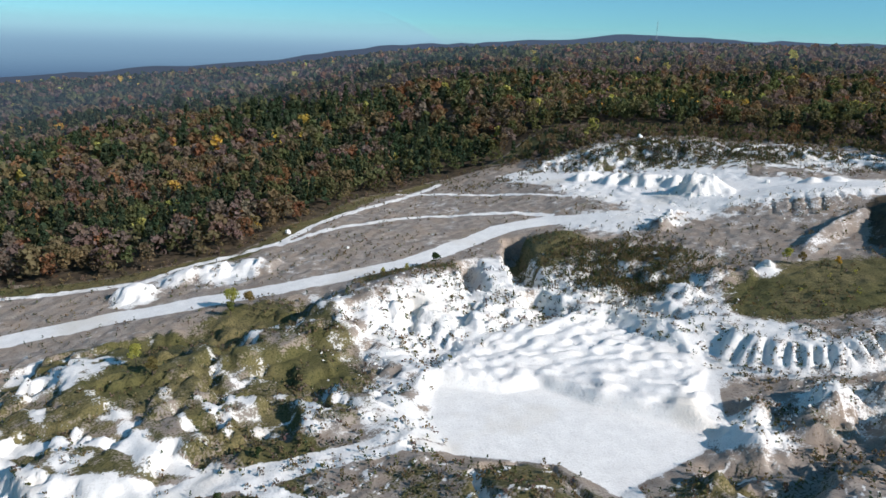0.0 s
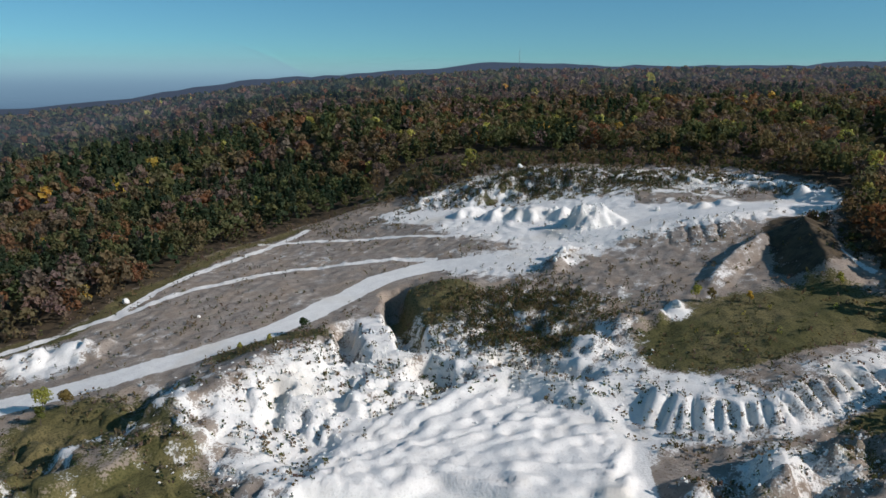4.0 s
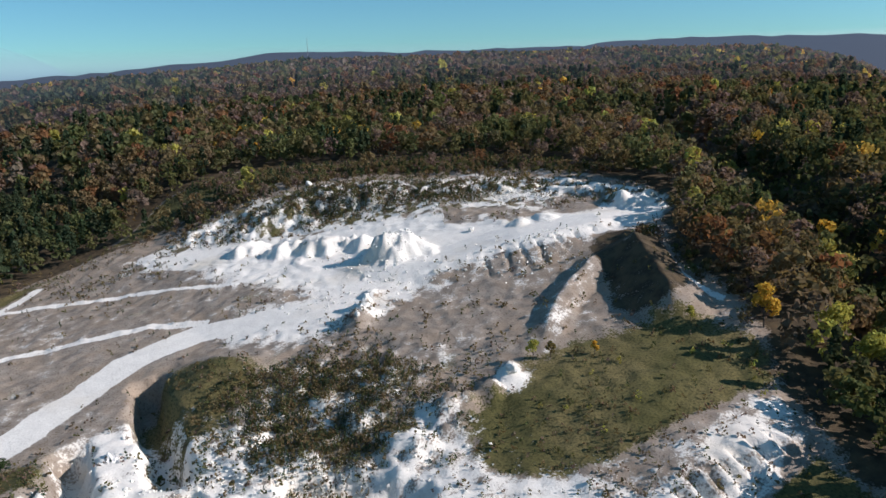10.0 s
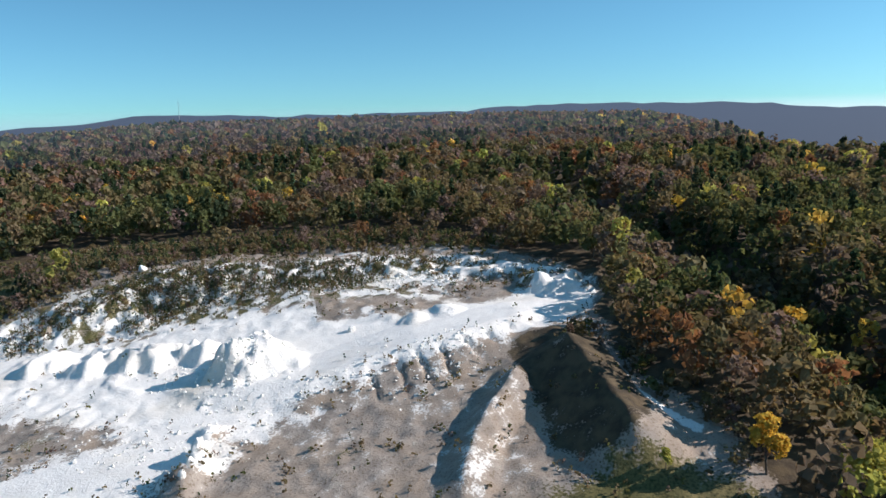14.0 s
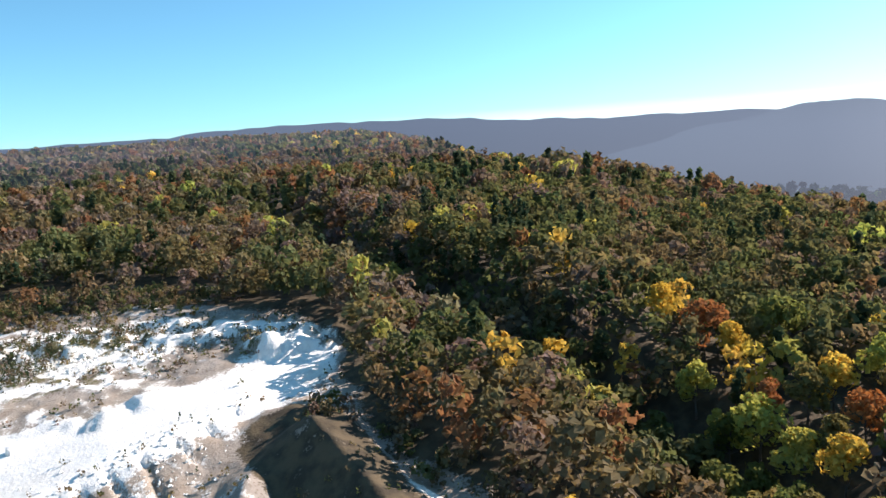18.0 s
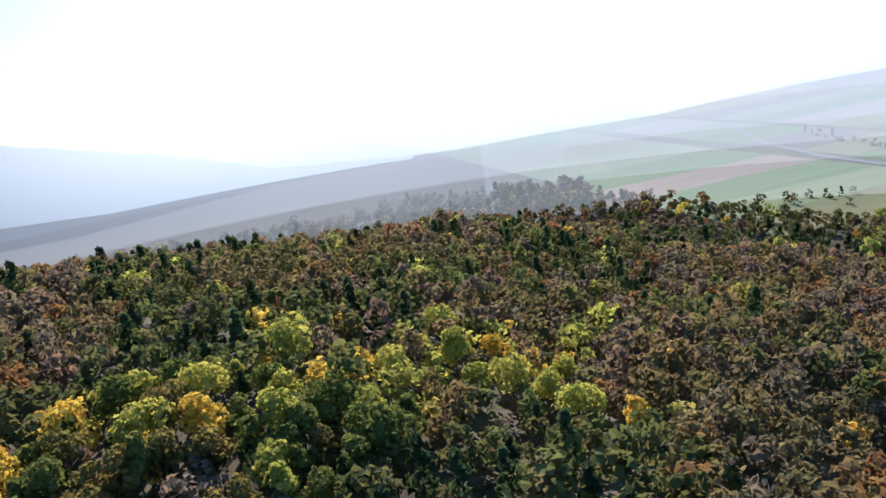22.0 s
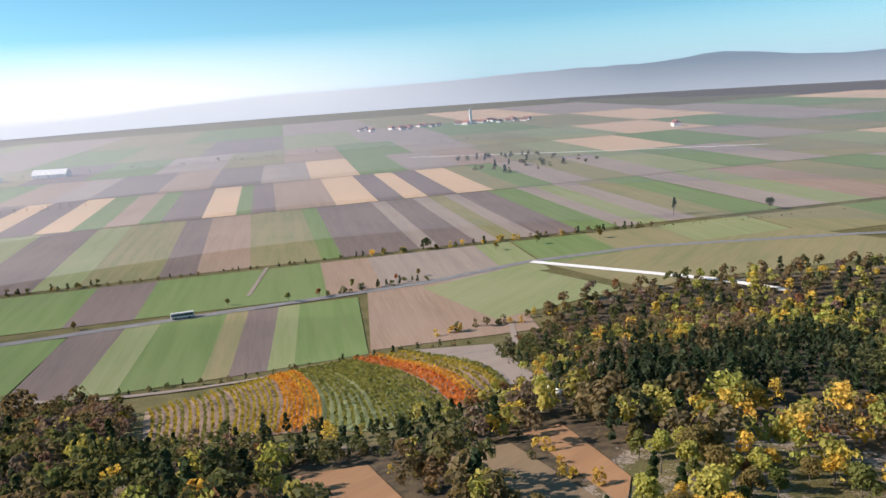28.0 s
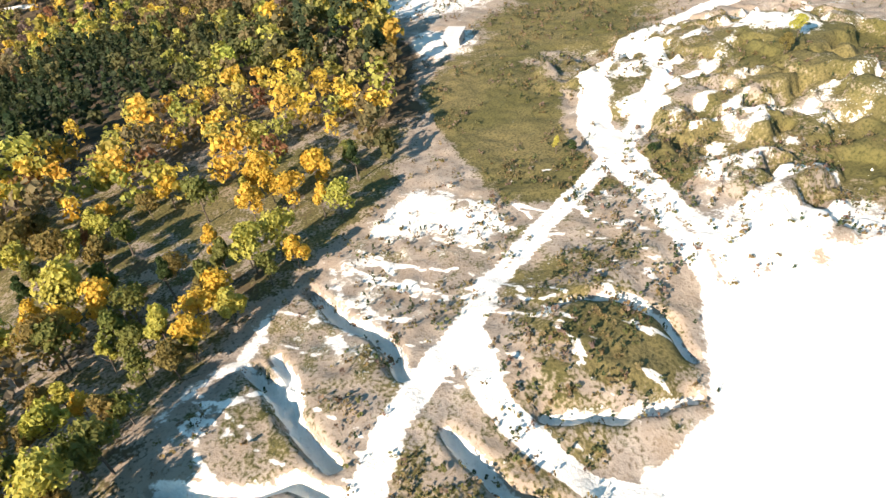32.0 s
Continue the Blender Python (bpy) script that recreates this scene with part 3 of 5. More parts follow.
def cover(x, y):
    """How much chalk, grass and litter lies at each place."""
    q = smooth(4, -6, signed(x, y, QUARRY) + 10 * (fbm(x, y, 16, 51) - 0.5))
    pit = signed(x, y, PIT_FLOOR)
    up, rim = signed(x, y, UPPER), signed(x, y, PLATEAU)
    n1, n2 = fbm(x, y, 22, 52), fbm(x, y, 7, 53)
    chalk, grass = 0.25 + 0.6 * (n1 - 0.5), 0.22 + 0.6 * (n2 - 0.5)
    chalk = chalk + 0.04 * smooth(120, 80, y) * smooth(80, 40, x)
    spots = vnoise(x, y, 2.6, 55)
    # pit slopes: white round the floor and up to the crags, thin grass with bare streaks in the west
    wall = smooth(40, 24, pit) * smooth(118, 130, y)
    west = smooth(44, 26, x)
    streak = 0.6 * vnoise(x * 0.9 + y * 0.25, y * 0.12, 2.2, 54) + 0.4 * vnoise(x, y, 5.0, 56)
    bare = 0.80 + 0.6 * (n2 - 0.5) + 0.35 * (spots - 0.5)
    chalk = chalk * (1 - wall) + wall * (bare * (1 - west) + chalk * west)
    grass = grass * (1 - wall) + wall * (0.30 * (1 - west) + grass * west)
    hillside = smooth(-48, -30, x) * smooth(52, 36, x) * smooth(126, 136, y) * smooth(208, 196, y)
    chalk = chalk * (1 - hillside) + hillside * (0.33 + 1.3 * (streak - 0.45) + 0.7 * (spots - 0.5) + 0.5 * (n1 - 0.5))
    grass = np.maximum(grass, hillside * (0.62 + 0.5 * (n2 - 0.5)))
    # upper bench, its slope, and the cliff
    slope = smooth(30, 6, up) * smooth(-2, 2, up) * smooth(-4, 0, rim)
    _, q_front = seg_dist(x, y, UPPER[:7])
    ramp_side = smooth(4.1, 3.7, q_front) * smooth(0.5, 0.9, q_front)
    chalk = np.maximum(chalk, slope * (0.36 + 0.40 * smooth(8, 2, up) + 0.5 * ramp_side + 0.5 * (n2 - 0.5) + 0.3 * (spots - 0.5)))
    chalk = np.where(up < 1, 0.97, chalk)
    cliff = smooth(34, 30, rim) * smooth(-3, 1, rim) * smooth(0.2, 2.0, ground_z(x, y) - bench_z(x, y) + 1.5 * (n2 - 0.5)) * smooth(0, 3, up)
    dark_face = smooth(188, 194, x) * smooth(240, 226, x)
    chalk = chalk * (1 - cliff) + cliff * (0.74 - 0.26 * dark_face + 0.5 * (n2 - 0.5) + 0.9 * (spots - 0.5) + 0.5 * (vnoise(x, y, 1.3, 57) - 0.5))
    grass = grass * (1 - cliff) + cliff * (0.35 + 0.5 * n1)
    rimtop = smooth(2, -2, rim) * smooth(-10, -4, rim)
    chalk = chalk * (1 - rimtop) + rimtop * (0.36 + 0.8 * (n2 - 0.5))
    # grassy places
    green = 0
    for cx, cy, r in ((115, 206, 13), (106, 198, 8), (150, 138, 17), (168, 130, 17), (172, 118, 12), (138, 142, 9), (-58, 150, 24), (-4, 188, 14), (22, 196, 12), (-6, 168, 9), (30, 160, 11), (62, 203, 9), (76, 204, 7), (-92, 180, 24), (51, 104, 8), (148, 96, 14), (18, 128, 8)):
        green = green + blob(x, y, cx, cy, r)
    green = green + 0.9 * smooth(14, 4, np.abs(signed(x, y, QUARRY))) * smooth(230, 256, y) * smooth(150, 100, x)
    green = green + 0.9 * smooth(3, 8, seg_dist(x, y, TRACKS[2])[0]) * smooth(-70, -20, x) * smooth(24, 12, x) * smooth(100, 108, y) * smooth(140, 122, y)
    green = np.clip(green * (0.75 + 0.8 * n2), 0, 1) * smooth(-2, 3, pit)
    low = signed(x, y, EAST_LOW)
    bank = smooth(19, 13, low + 4 * (n2 - 0.5)) * smooth(-3, 0, low) * smooth(100, 108, y)
    green = green * (1 - bank)
    grass = np.maximum(grass, green)
    chalk = chalk * (1 - 0.75 * green)
    chalk = np.maximum(chalk, bank * (0.62 + 0.7 * (n2 - 0.5) - 0.25 * smooth(8, 14, low)))
    chalk = np.maximum(chalk, 0.9 * blob(x, y, -20, 178, 14) + 0.5 * (spots - 0.5) - 0.15)
    # spoil, roads and the floor of the pit
    for cx, cy, r in ((146, 214, 14), (140, 222, 12), (174, 252, 14), (186, 220, 10), (157, 203, 7), (22, 238, 13), (7, 241, 8), (-5, 232, 8), (-108, 132, 20), (-66, 118, 12), (-92, 168, 10), (150, 154, 5), (120, 104, 9), (98, 104, 10), (94, 200, 12), (10, 90, 9), (18, 97, 6)):
        chalk = np.maximum(chalk, 0.97 * blob(x, y, cx, cy, r))
    chalk = np.maximum(chalk, smooth(2, -1, pit))
    d, _ = seg_dist(x, y, HAUL)
    chalk = np.maximum(chalk, smooth(5.5, 3.5, d + 2 * (n2 - 0.5)))
    for k, line in enumerate(TRACKS):
        d, _ = seg_dist(x, y, line)
        d = d / (0.85, 0.85, 1.4, 0.3, 0.7, 0.7, 0.5)[k]
        chalk = np.maximum(chalk, smooth(2.8, 1.4, d + 1.2 * (n2 - 0.5)) * (1 - 0.55 * np.exp(-((d / 0.6) ** 2)) * smooth(0.40, 0.6, n1)))
    for line in [g[0] for g in GULLIES[4:]] + [[(57, 52), (61, 59), (64, 69)], [(41, 52), (36, 56), (34, 62), (26, 66), (19, 73)], [(4, 86), (10, 90), (20, 98)], [(76, 58), (84, 62)]]:
        d, _ = seg_dist(x, y, line)
        chalk = np.maximum(chalk, 0.85 * smooth(1.7, 0.4, d + 2.0 * (n2 - 0.5)))
    # dry grass with thin washed-out lines of chalk round the fork
    near = smooth(128, 112, y) * smooth(112, 92, x) * smooth(1, 6, pit) * smooth(-4, 10, x)
    wash = 1 - np.abs(2 * fbm(0.8 * x + 0.6 * y, 2.2 * (0.8 * y - 0.6 * x), 13, 63) - 1)
    chalk = np.maximum(chalk, near * (0.10 + 0.62 * smooth(0.93, 0.99, wash) + 0.5 * (n1 - 0.45)))
    mound = np.clip(1.2 * blob(x, y, 124, 176, 22) + 0.7 * blob(x, y, 126, 98, 16), 0, 1) * smooth(2, 6, pit)
    chalk = chalk * (1 - mound) + mound * (0.46 + 0.35 * (spots - 0.5) + 0.3 * (n2 - 0.5))
    grass = grass * (1 - mound) + mound * (0.55 + 0.6 * (n2 - 0.5))
    grass = np.maximum(grass, near * (0.42 + 0.7 * (n2 - 0.5)))
    berm, _ = seg_dist(x, y, [(210, 165), (200, 155), (190, 147)])
    chalk = np.maximum(chalk, 0.8 * smooth(1.6, 0.5, seg_dist(x, y, [(207, 151), (199, 144), (195, 133)])[0]))
    ridge, _ = seg_dist(x, y, [(196, 165), (179, 162), (163, 155)])
    chalk = np.maximum(chalk, 0.36 * smooth(4, 1.5, ridge) + 0.7 * (n2 - 0.5))
    # dark soil, with the berm's shaded flank put into the same colour
    soil_and_shade = smooth(11, 6, berm)
    chalk = chalk * (1 - 0.8 * soil_and_shade)
    litter = np.maximum(1 - q, np.maximum(0.25 * cliff, 0.75 * soil_and_shade * (0.6 + 0.8 * n2)))
    open_land = smooth(12, -4, signed(x, y, FIELDS_EDGE))
    litter = litter * (1 - open_land)
    grass = grass * q + open_land * 0.9 + 0.12 * (1 - q)
    low = smooth(4, -2, signed(x, y, LOW_SCRUB))
    litter, grass = litter * (1 - low), np.maximum(grass, 0.75 * low)
    glade = smooth(-40, -20, x) * smooth(85, 65, x) * smooth(5, 25, y) * smooth(110, 95, y) * (1 - q)
    litter, grass = litter * (1 - 0.7 * glade * (0.5 + n2)), np.maximum(grass, glade * (0.2 + 0.6 * n1))
    gold = inside(x, y, PLANTATION) * 1.0
    litter, grass = litter * (1 - 0.4 * gold), np.maximum(grass, 0.5 * gold)
    return np.stack([np.clip(chalk, 0, 1) * q, np.clip(grass, 0, 1), np.clip(litter, 0, 1)], -1)


PLANTATION = [(-24, 22), (-40, 26), (-62, 42), (-68, 74), (-54, 94), (-24, 90), (-2, 80), (4, 64), (-10, 44)]


def make_ground():
    ny, nx = XX.shape
    idx = np.arange(nx * ny).reshape(ny, nx)
    faces = np.stack([idx[:-1, :-1], idx[:-1, 1:], idx[1:, 1:], idx[1:, :-1]], -1).reshape(-1, 4)
    me = mesh_from("ground", np.stack([XX, YY, ZZ], -1).reshape(-1, 3), faces, M_GROUND, True)
    paint(me, "cover", cover(XX.ravel(), YY.ravel()))
    return tagged(new("ground", me), "chalk, dry grass and leaf litter over rolling ground", "ground", kind="structure")


make_ground()


# ---- distance ----
def make_backdrop():
    def ring(name, radius, a0, a1, top, bottom, mat, label):
        n = 160
        deg = np.linspace(a0, a1, n)
        az, far_off = np.radians(deg), radius(deg) if callable(radius) else radius
        x, y = 100 + far_off * np.sin(az), 80 + far_off * np.cos(az)
        hi = top(deg)
        verts = np.r_[np.c_[x, y, np.full(n, bottom)], np.c_[x, y, hi]]
        i = np.arange(n - 1)
        me = mesh_from(name, verts, np.stack([i, i + 1, i + 1 + n, i + n], -1), mat, True)
        return tagged(new(name, me), label, "backdrop", kind="structure")

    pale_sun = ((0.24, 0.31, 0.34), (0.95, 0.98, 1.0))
    # haze and glare below the sun are painted as emission on upright sheets
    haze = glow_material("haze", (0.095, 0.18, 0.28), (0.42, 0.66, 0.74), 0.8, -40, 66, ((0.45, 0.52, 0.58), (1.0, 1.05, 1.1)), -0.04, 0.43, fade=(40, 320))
    low_haze_glow = glow_material("low_haze_glow", (0.095, 0.18, 0.28), (0.42, 0.66, 0.74), 0.8, -40, 66, ((0.45, 0.52, 0.58), (1.0, 1.05, 1.1)), -0.04, 0.43, fade=(5, 130))
    # mountains and hills glow, with distance blue and sunward paleness put into their colour
    far = glow_material("far_mountains_glow", (0.46, 0.54, 0.58), (0.20, 0.275, 0.33), 0.75, -70, 75, ((0.6, 0.68, 0.72), (0.66, 0.73, 0.76)), -0.24, 0.2)
    hills = glow_material("far_hills_glow", (0.06, 0.073, 0.09), (0.085, 0.115, 0.16), 0.75, -40, 120, ((0.07, 0.088, 0.11), (0.11, 0.145, 0.19)), -0.2, 0.65)
    hill = glow_material("sunward_hill_glow", (0.06, 0.076, 0.09), (0.10, 0.13, 0.165), 0.8, -85, 40, pale_sun, 0.76, 0.96)
    white = glow_material("sunward_haze_glow", (0.17, 0.23, 0.26), (0.95, 0.98, 1.0), 0.8, -85, 20, thin=0.55, fade=(60, 150), side_fade=(0.66, 0.90))

    # emission for the added rings, a painted stand-in for haze in the air
    veil = glow_material("plain_haze_glow", (0.020, 0.025, 0.033), (0.022, 0.028, 0.037), 0.8, -52, 60, ((0.075, 0.082, 0.09), (0.10, 0.107, 0.115)), -0.1, 0.85, thin=0.89, fade=(15, 140))
    wood_veil = glow_material("wood_haze_glow", (0.012, 0.016, 0.022), (0.014, 0.019, 0.027), 0.8, -52, 60, ((0.034, 0.038, 0.045), (0.045, 0.05, 0.058)), 0.2, 0.95, thin=0.92, fade=(15, 140))

    sun_veil = glow_material("sunward_veil_glow", (0.10, 0.108, 0.11), (0.15, 0.16, 0.165), 0.8, -52, 40, thin=0.74, fade=(10, 120), side_fade=(0.62, 0.94))

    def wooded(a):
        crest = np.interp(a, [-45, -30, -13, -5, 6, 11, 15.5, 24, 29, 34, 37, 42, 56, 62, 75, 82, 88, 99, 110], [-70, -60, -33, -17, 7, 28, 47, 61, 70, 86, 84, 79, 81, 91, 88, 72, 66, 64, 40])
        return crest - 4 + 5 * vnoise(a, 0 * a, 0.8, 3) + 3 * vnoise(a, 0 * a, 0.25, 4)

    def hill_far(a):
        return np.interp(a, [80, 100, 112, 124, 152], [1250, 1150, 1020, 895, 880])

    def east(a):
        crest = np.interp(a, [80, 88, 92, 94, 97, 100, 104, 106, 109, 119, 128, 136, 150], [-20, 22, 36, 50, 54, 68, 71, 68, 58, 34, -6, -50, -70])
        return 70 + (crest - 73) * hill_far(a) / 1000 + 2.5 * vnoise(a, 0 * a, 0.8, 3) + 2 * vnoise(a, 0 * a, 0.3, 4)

    ring("backdrop_hills", 1600, -60, 112, wooded, -250, hills, "far wooded hills on a glowing sheet, the blue of distance painted in")
    ring("backdrop_hill_east", hill_far, 80, 146, east, -250, hill, "wooded hill on a glowing sheet, haze against the sun painted in")
    ring("backdrop", 3500, 122, 292, lambda a: 325 + 0 * a, -250, haze, "glowing sheet painted as pale haze over the far plain")
    ring("backdrop_east", 3500, -68, 122, lambda a: 135 + 0 * a, -250, low_haze_glow, "glowing sheet painted as thin blue haze behind the far hills")
    ring("backdrop_north", 1700, -55, 30, lambda a: -60 + 195 * smooth(30, 12, a), -250, low_haze_glow, "glowing sheet painted as blue haze over the lowland behind the wood")
    ring("backdrop_south", lambda a: np.interp(a, [112, 123, 132, 150, 165, 180, 190, 200], [1200, 1000, 940, 900, 980, 1250, 1700, 2800]), 112, 197, lambda a: np.interp(a, [112, 122, 174, 194], [-75, 150, 150, 150]), -250, white, "see-through glowing sheet painted as white haze below the sun over the plain")

    # added see-through glowing rings pale the land behind them like haze
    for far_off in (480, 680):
        ring("backdrop_haze", far_off, 100, 196, lambda a: 125 + 0 * a, -250, sun_veil, "added see-through glowing ring painted as white haze below the sun")
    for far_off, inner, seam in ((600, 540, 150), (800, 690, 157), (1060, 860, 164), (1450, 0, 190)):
        ring("backdrop_haze", far_off, seam, 292, lambda a: 145 + 0 * a, -250, veil, "added see-through glowing ring painted as haze over the far plain")
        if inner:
            ring("backdrop_haze", inner, -70, seam, lambda a: 145 + 0 * a, -250, wood_veil, "added see-through glowing ring painted as haze over the far woods")

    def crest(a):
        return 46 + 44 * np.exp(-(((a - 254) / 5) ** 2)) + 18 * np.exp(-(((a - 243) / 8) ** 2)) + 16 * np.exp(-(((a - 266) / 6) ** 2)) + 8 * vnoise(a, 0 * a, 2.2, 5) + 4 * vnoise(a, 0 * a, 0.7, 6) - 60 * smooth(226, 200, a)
    ring("backdrop_mountains", 3450, 190, 292, crest, -200, far, "mountain range beyond the plain on a glowing sheet, haze blue painted in")


make_backdrop()


# ---- trees ----
def crown(seed, count, size, tall=7.2, wide=3.0, base=2.6, pointed=0.0, ragged=0.42):
    """A crown of leaf clumps on the outsides of several uneven lobes: corner points (count, 4, 3)."""
    rng = np.random.default_rng(seed)
    lobes = []
    for n in range(7):
        a, h = n * 2.4 + rng.uniform(0, 1), rng.uniform(0.12, 0.92)
        spread = wide * (0.62 * np.sqrt(max(0.05, 1 - (2 * h - 0.9) ** 2)) * (1 - pointed) + 0.62 * pointed * (1 - h))
        lobes.append((spread * np.cos(a), spread * np.sin(a), base + tall * h, wide * rng.uniform(0.40, 0.62) * (1 - 0.45 * pointed)))
    lobes.append((0, 0, base + 0.72 * tall, wide * (0.62 - 0.35 * pointed)))
    lobes = np.array(lobes)
    pick = rng.choice(len(lobes), count, p=lobes[:, 3] ** 2 / (lobes[:, 3] ** 2).sum())
    out = rng.normal(size=(count, 3))
    out[:, 2] = out[:, 2] * 0.9 + 0.25
    out /= np.linalg.norm(out, axis=1, keepdims=True)
    at = lobes[pick, :3] + out * (lobes[pick, 3] * rng.uniform(0.72, 1.08, count))[:, None] * (1, 1, 0.92)
    facing = out + rng.normal(size=(count, 3)) * ragged
    facing /= np.linalg.norm(facing, axis=1, keepdims=True)
    side = np.cross(facing, rng.normal(size=(count, 3)))
    side /= np.linalg.norm(side, axis=1, keepdims=True)
    rise = np.cross(facing, side)
    s = size * rng.uniform(0.55, 1.25, count)[:, None]
    lift = facing * s * 0.35
    return np.stack([at - side * s * 0.5, at - rise * s * 0.42 + lift * 0.6, at + side * s * 0.5 - lift * 0.3, at + rise * s * 0.5], 1)


def trunk_mesh(name, seed, tall=7.0, wide=0.20):
    """A tapered trunk with a few limbs."""
    rng = np.random.default_rng(seed)
    bm = bmesh.new()

    def limb(p, q, r0, r1):
        way = Vector(q) - Vector(p)
        m = Matrix.Translation((Vector(p) + Vector(q)) / 2) @ way.to_track_quat("Z", "Y").to_matrix().to_4x4()
        bmesh.ops.create_cone(bm, cap_ends=True, segments=7, radius1=r0, radius2=r1, depth=way.length, matrix=m)

    bend = rng.uniform(-0.4, 0.4, 2)
    limb((0, 0, -0.6), (bend[0], bend[1], tall * 0.55), wide, wide * 0.62)
    limb((bend[0], bend[1], tall * 0.54), (0, 0, tall), wide * 0.62, wide * 0.2)
    for n in range(5):
        a, h = n * 2.4, rng.uniform(0.38, 0.75) * tall
        limb((bend[0] * 0.8, bend[1] * 0.8, h), (1.7 * math.cos(a), 1.7 * math.sin(a), h + rng.uniform(1.0, 1.9)), wide * 0.45, wide * 0.14)
    me = bpy.data.meshes.new(name)
    bm.to_mesh(me)
    bm.free()
    me.materials.append(M_BARK)
    return me


CROWN_MESHES, TRUNK_MESHES = [], []
for seed in range(7):
    q = crown(100 + seed, 620, 0.78, pointed=(0.0, 0.3, 0.0, 0.55, 0.15, 0.8, 0.0)[seed], wide=(3.0, 2.6, 3.4, 2.3, 2.8, 1.7, 3.1)[seed])
    CROWN_MESHES.append(mesh_from("crown", q.reshape(-1, 3), np.arange(len(q) * 4).reshape(-1, 4), LEAVES["olive"]))
    TRUNK_MESHES.append(trunk_mesh("trunk", 200 + seed))
TREE_WORDS = {"green": "dull green broadleaf tree", "dark": "dark green pine", "olive": "olive-brown autumn tree", "gold": "golden-yellow autumn tree", "lime": "yellow-green autumn tree", "rust": "rust-red autumn tree"}


def tree(x, y, species, shape, scale, turn, group, where):
    stem = new("tree", TRUNK_MESHES[shape])
    stem.matrix_world = Matrix.Translation((x, y, float(ground_z(x, y)))) @ Matrix.Rotation(turn, 4, "Z") @ Matrix.Diagonal((scale, scale, scale, 1))
    top = new("crown", CROWN_MESHES[shape])
    top.parent = stem
    top.material_slots[0].link = "OBJECT"
    top.material_slots[0].material = LEAVES[species]
    tagged(stem, TREE_WORDS[species] + " " + where, "tree", group)
    return stem


SPECIES = ["green", "dark", "olive", "gold", "lime", "rust", "bare"]
TINTS = np.array([(0.125, 0.13, 0.055), (0.05, 0.073, 0.04), (0.19, 0.145, 0.078), (0.60, 0.42, 0.085), (0.38, 0.36, 0.095), (0.24, 0.125, 0.065), (0.20, 0.145, 0.115)])
PINES = [(-60, -30), (-118, -10), (-150, 30), (-92, 50), (-62, 42), (-40, 24), (-26, 16), (-30, -2)]
FAR_PINES = [(22, -200), (52, -208), (98, -182), (86, -158), (58, -166), (24, -186)]
BRIGHT = [(184, -16), (216, 24), (232, 66), (250, 100)]
rng = np.random.default_rng(7)


def species_of(x, y):
    """A kind for every tree, from where it stands."""
    n = len(x)
    base = np.tile([0.34, 0.06, 0.34, 0.012, 0.02, 0.05, 0.18], (n, 1))
    az = np.degrees(np.arctan2(x - 100, y - 100))
    r = np.hypot(x - 100, y - 100)
    north = (smooth(250, 300, y) * smooth(190, 130, x) + smooth(300, 500, r) * (az > -60) * (az < 26)).clip(0, 1)[:, None]
    base = base * (1 - north) + north * [0.30, 0.48, 0.09, 0.008, 0.006, 0.035, 0.08]
    brown = (smooth(300, 600, r) * smooth(20, 40, az) * smooth(100, 80, az))[:, None]
    base = base * (1 - brown) + brown * [0.12, 0.11, 0.22, 0.008, 0.006, 0.11, 0.42]
    d, _ = seg_dist(x, y, BRIGHT)
    glow = (0.75 * smooth(26, 6, d))[:, None]
    base = base * (1 - glow) + glow * [0.3, 0, 0.22, 0.18, 0.28, 0.02, 0]
    gold = inside(x, y, PLANTATION)[:, None]
    base = np.where(gold, [0.04, 0.0, 0.06, 0.62, 0.26, 0.02, 0.0], base)
    pine = (inside(x, y, PINES) | inside(x, y, FAR_PINES))[:, None]
    base = np.where(pine, [0.08, 0.90, 0.02, 0, 0, 0, 0], base)
    west = ((x < 75) & (y < 120) & (y > -60))[:, None] & ~gold & ~pine
    base = np.where(west, [0.34, 0.14, 0.20, 0.08, 0.20, 0.02, 0.02], base)
    lean, other = fbm(x, y, 34, 91)[:, None] - 0.5, fbm(x, y, 26, 93)[:, None] - 0.5
    base = base * (1 + 7.0 * lean * np.array([1, 1.3, -1, 0, 0, -1, -1.2])).clip(0.05) * (1 + 4.0 * other * np.array([0.6, -0.6, 1, 0, 0, 0, -1])).clip(0.05)
    base /= base.sum(1, keepdims=True)
    return (base.cumsum(1) < rng.uniform(size=(n, 1))).sum(1).clip(0, 6)


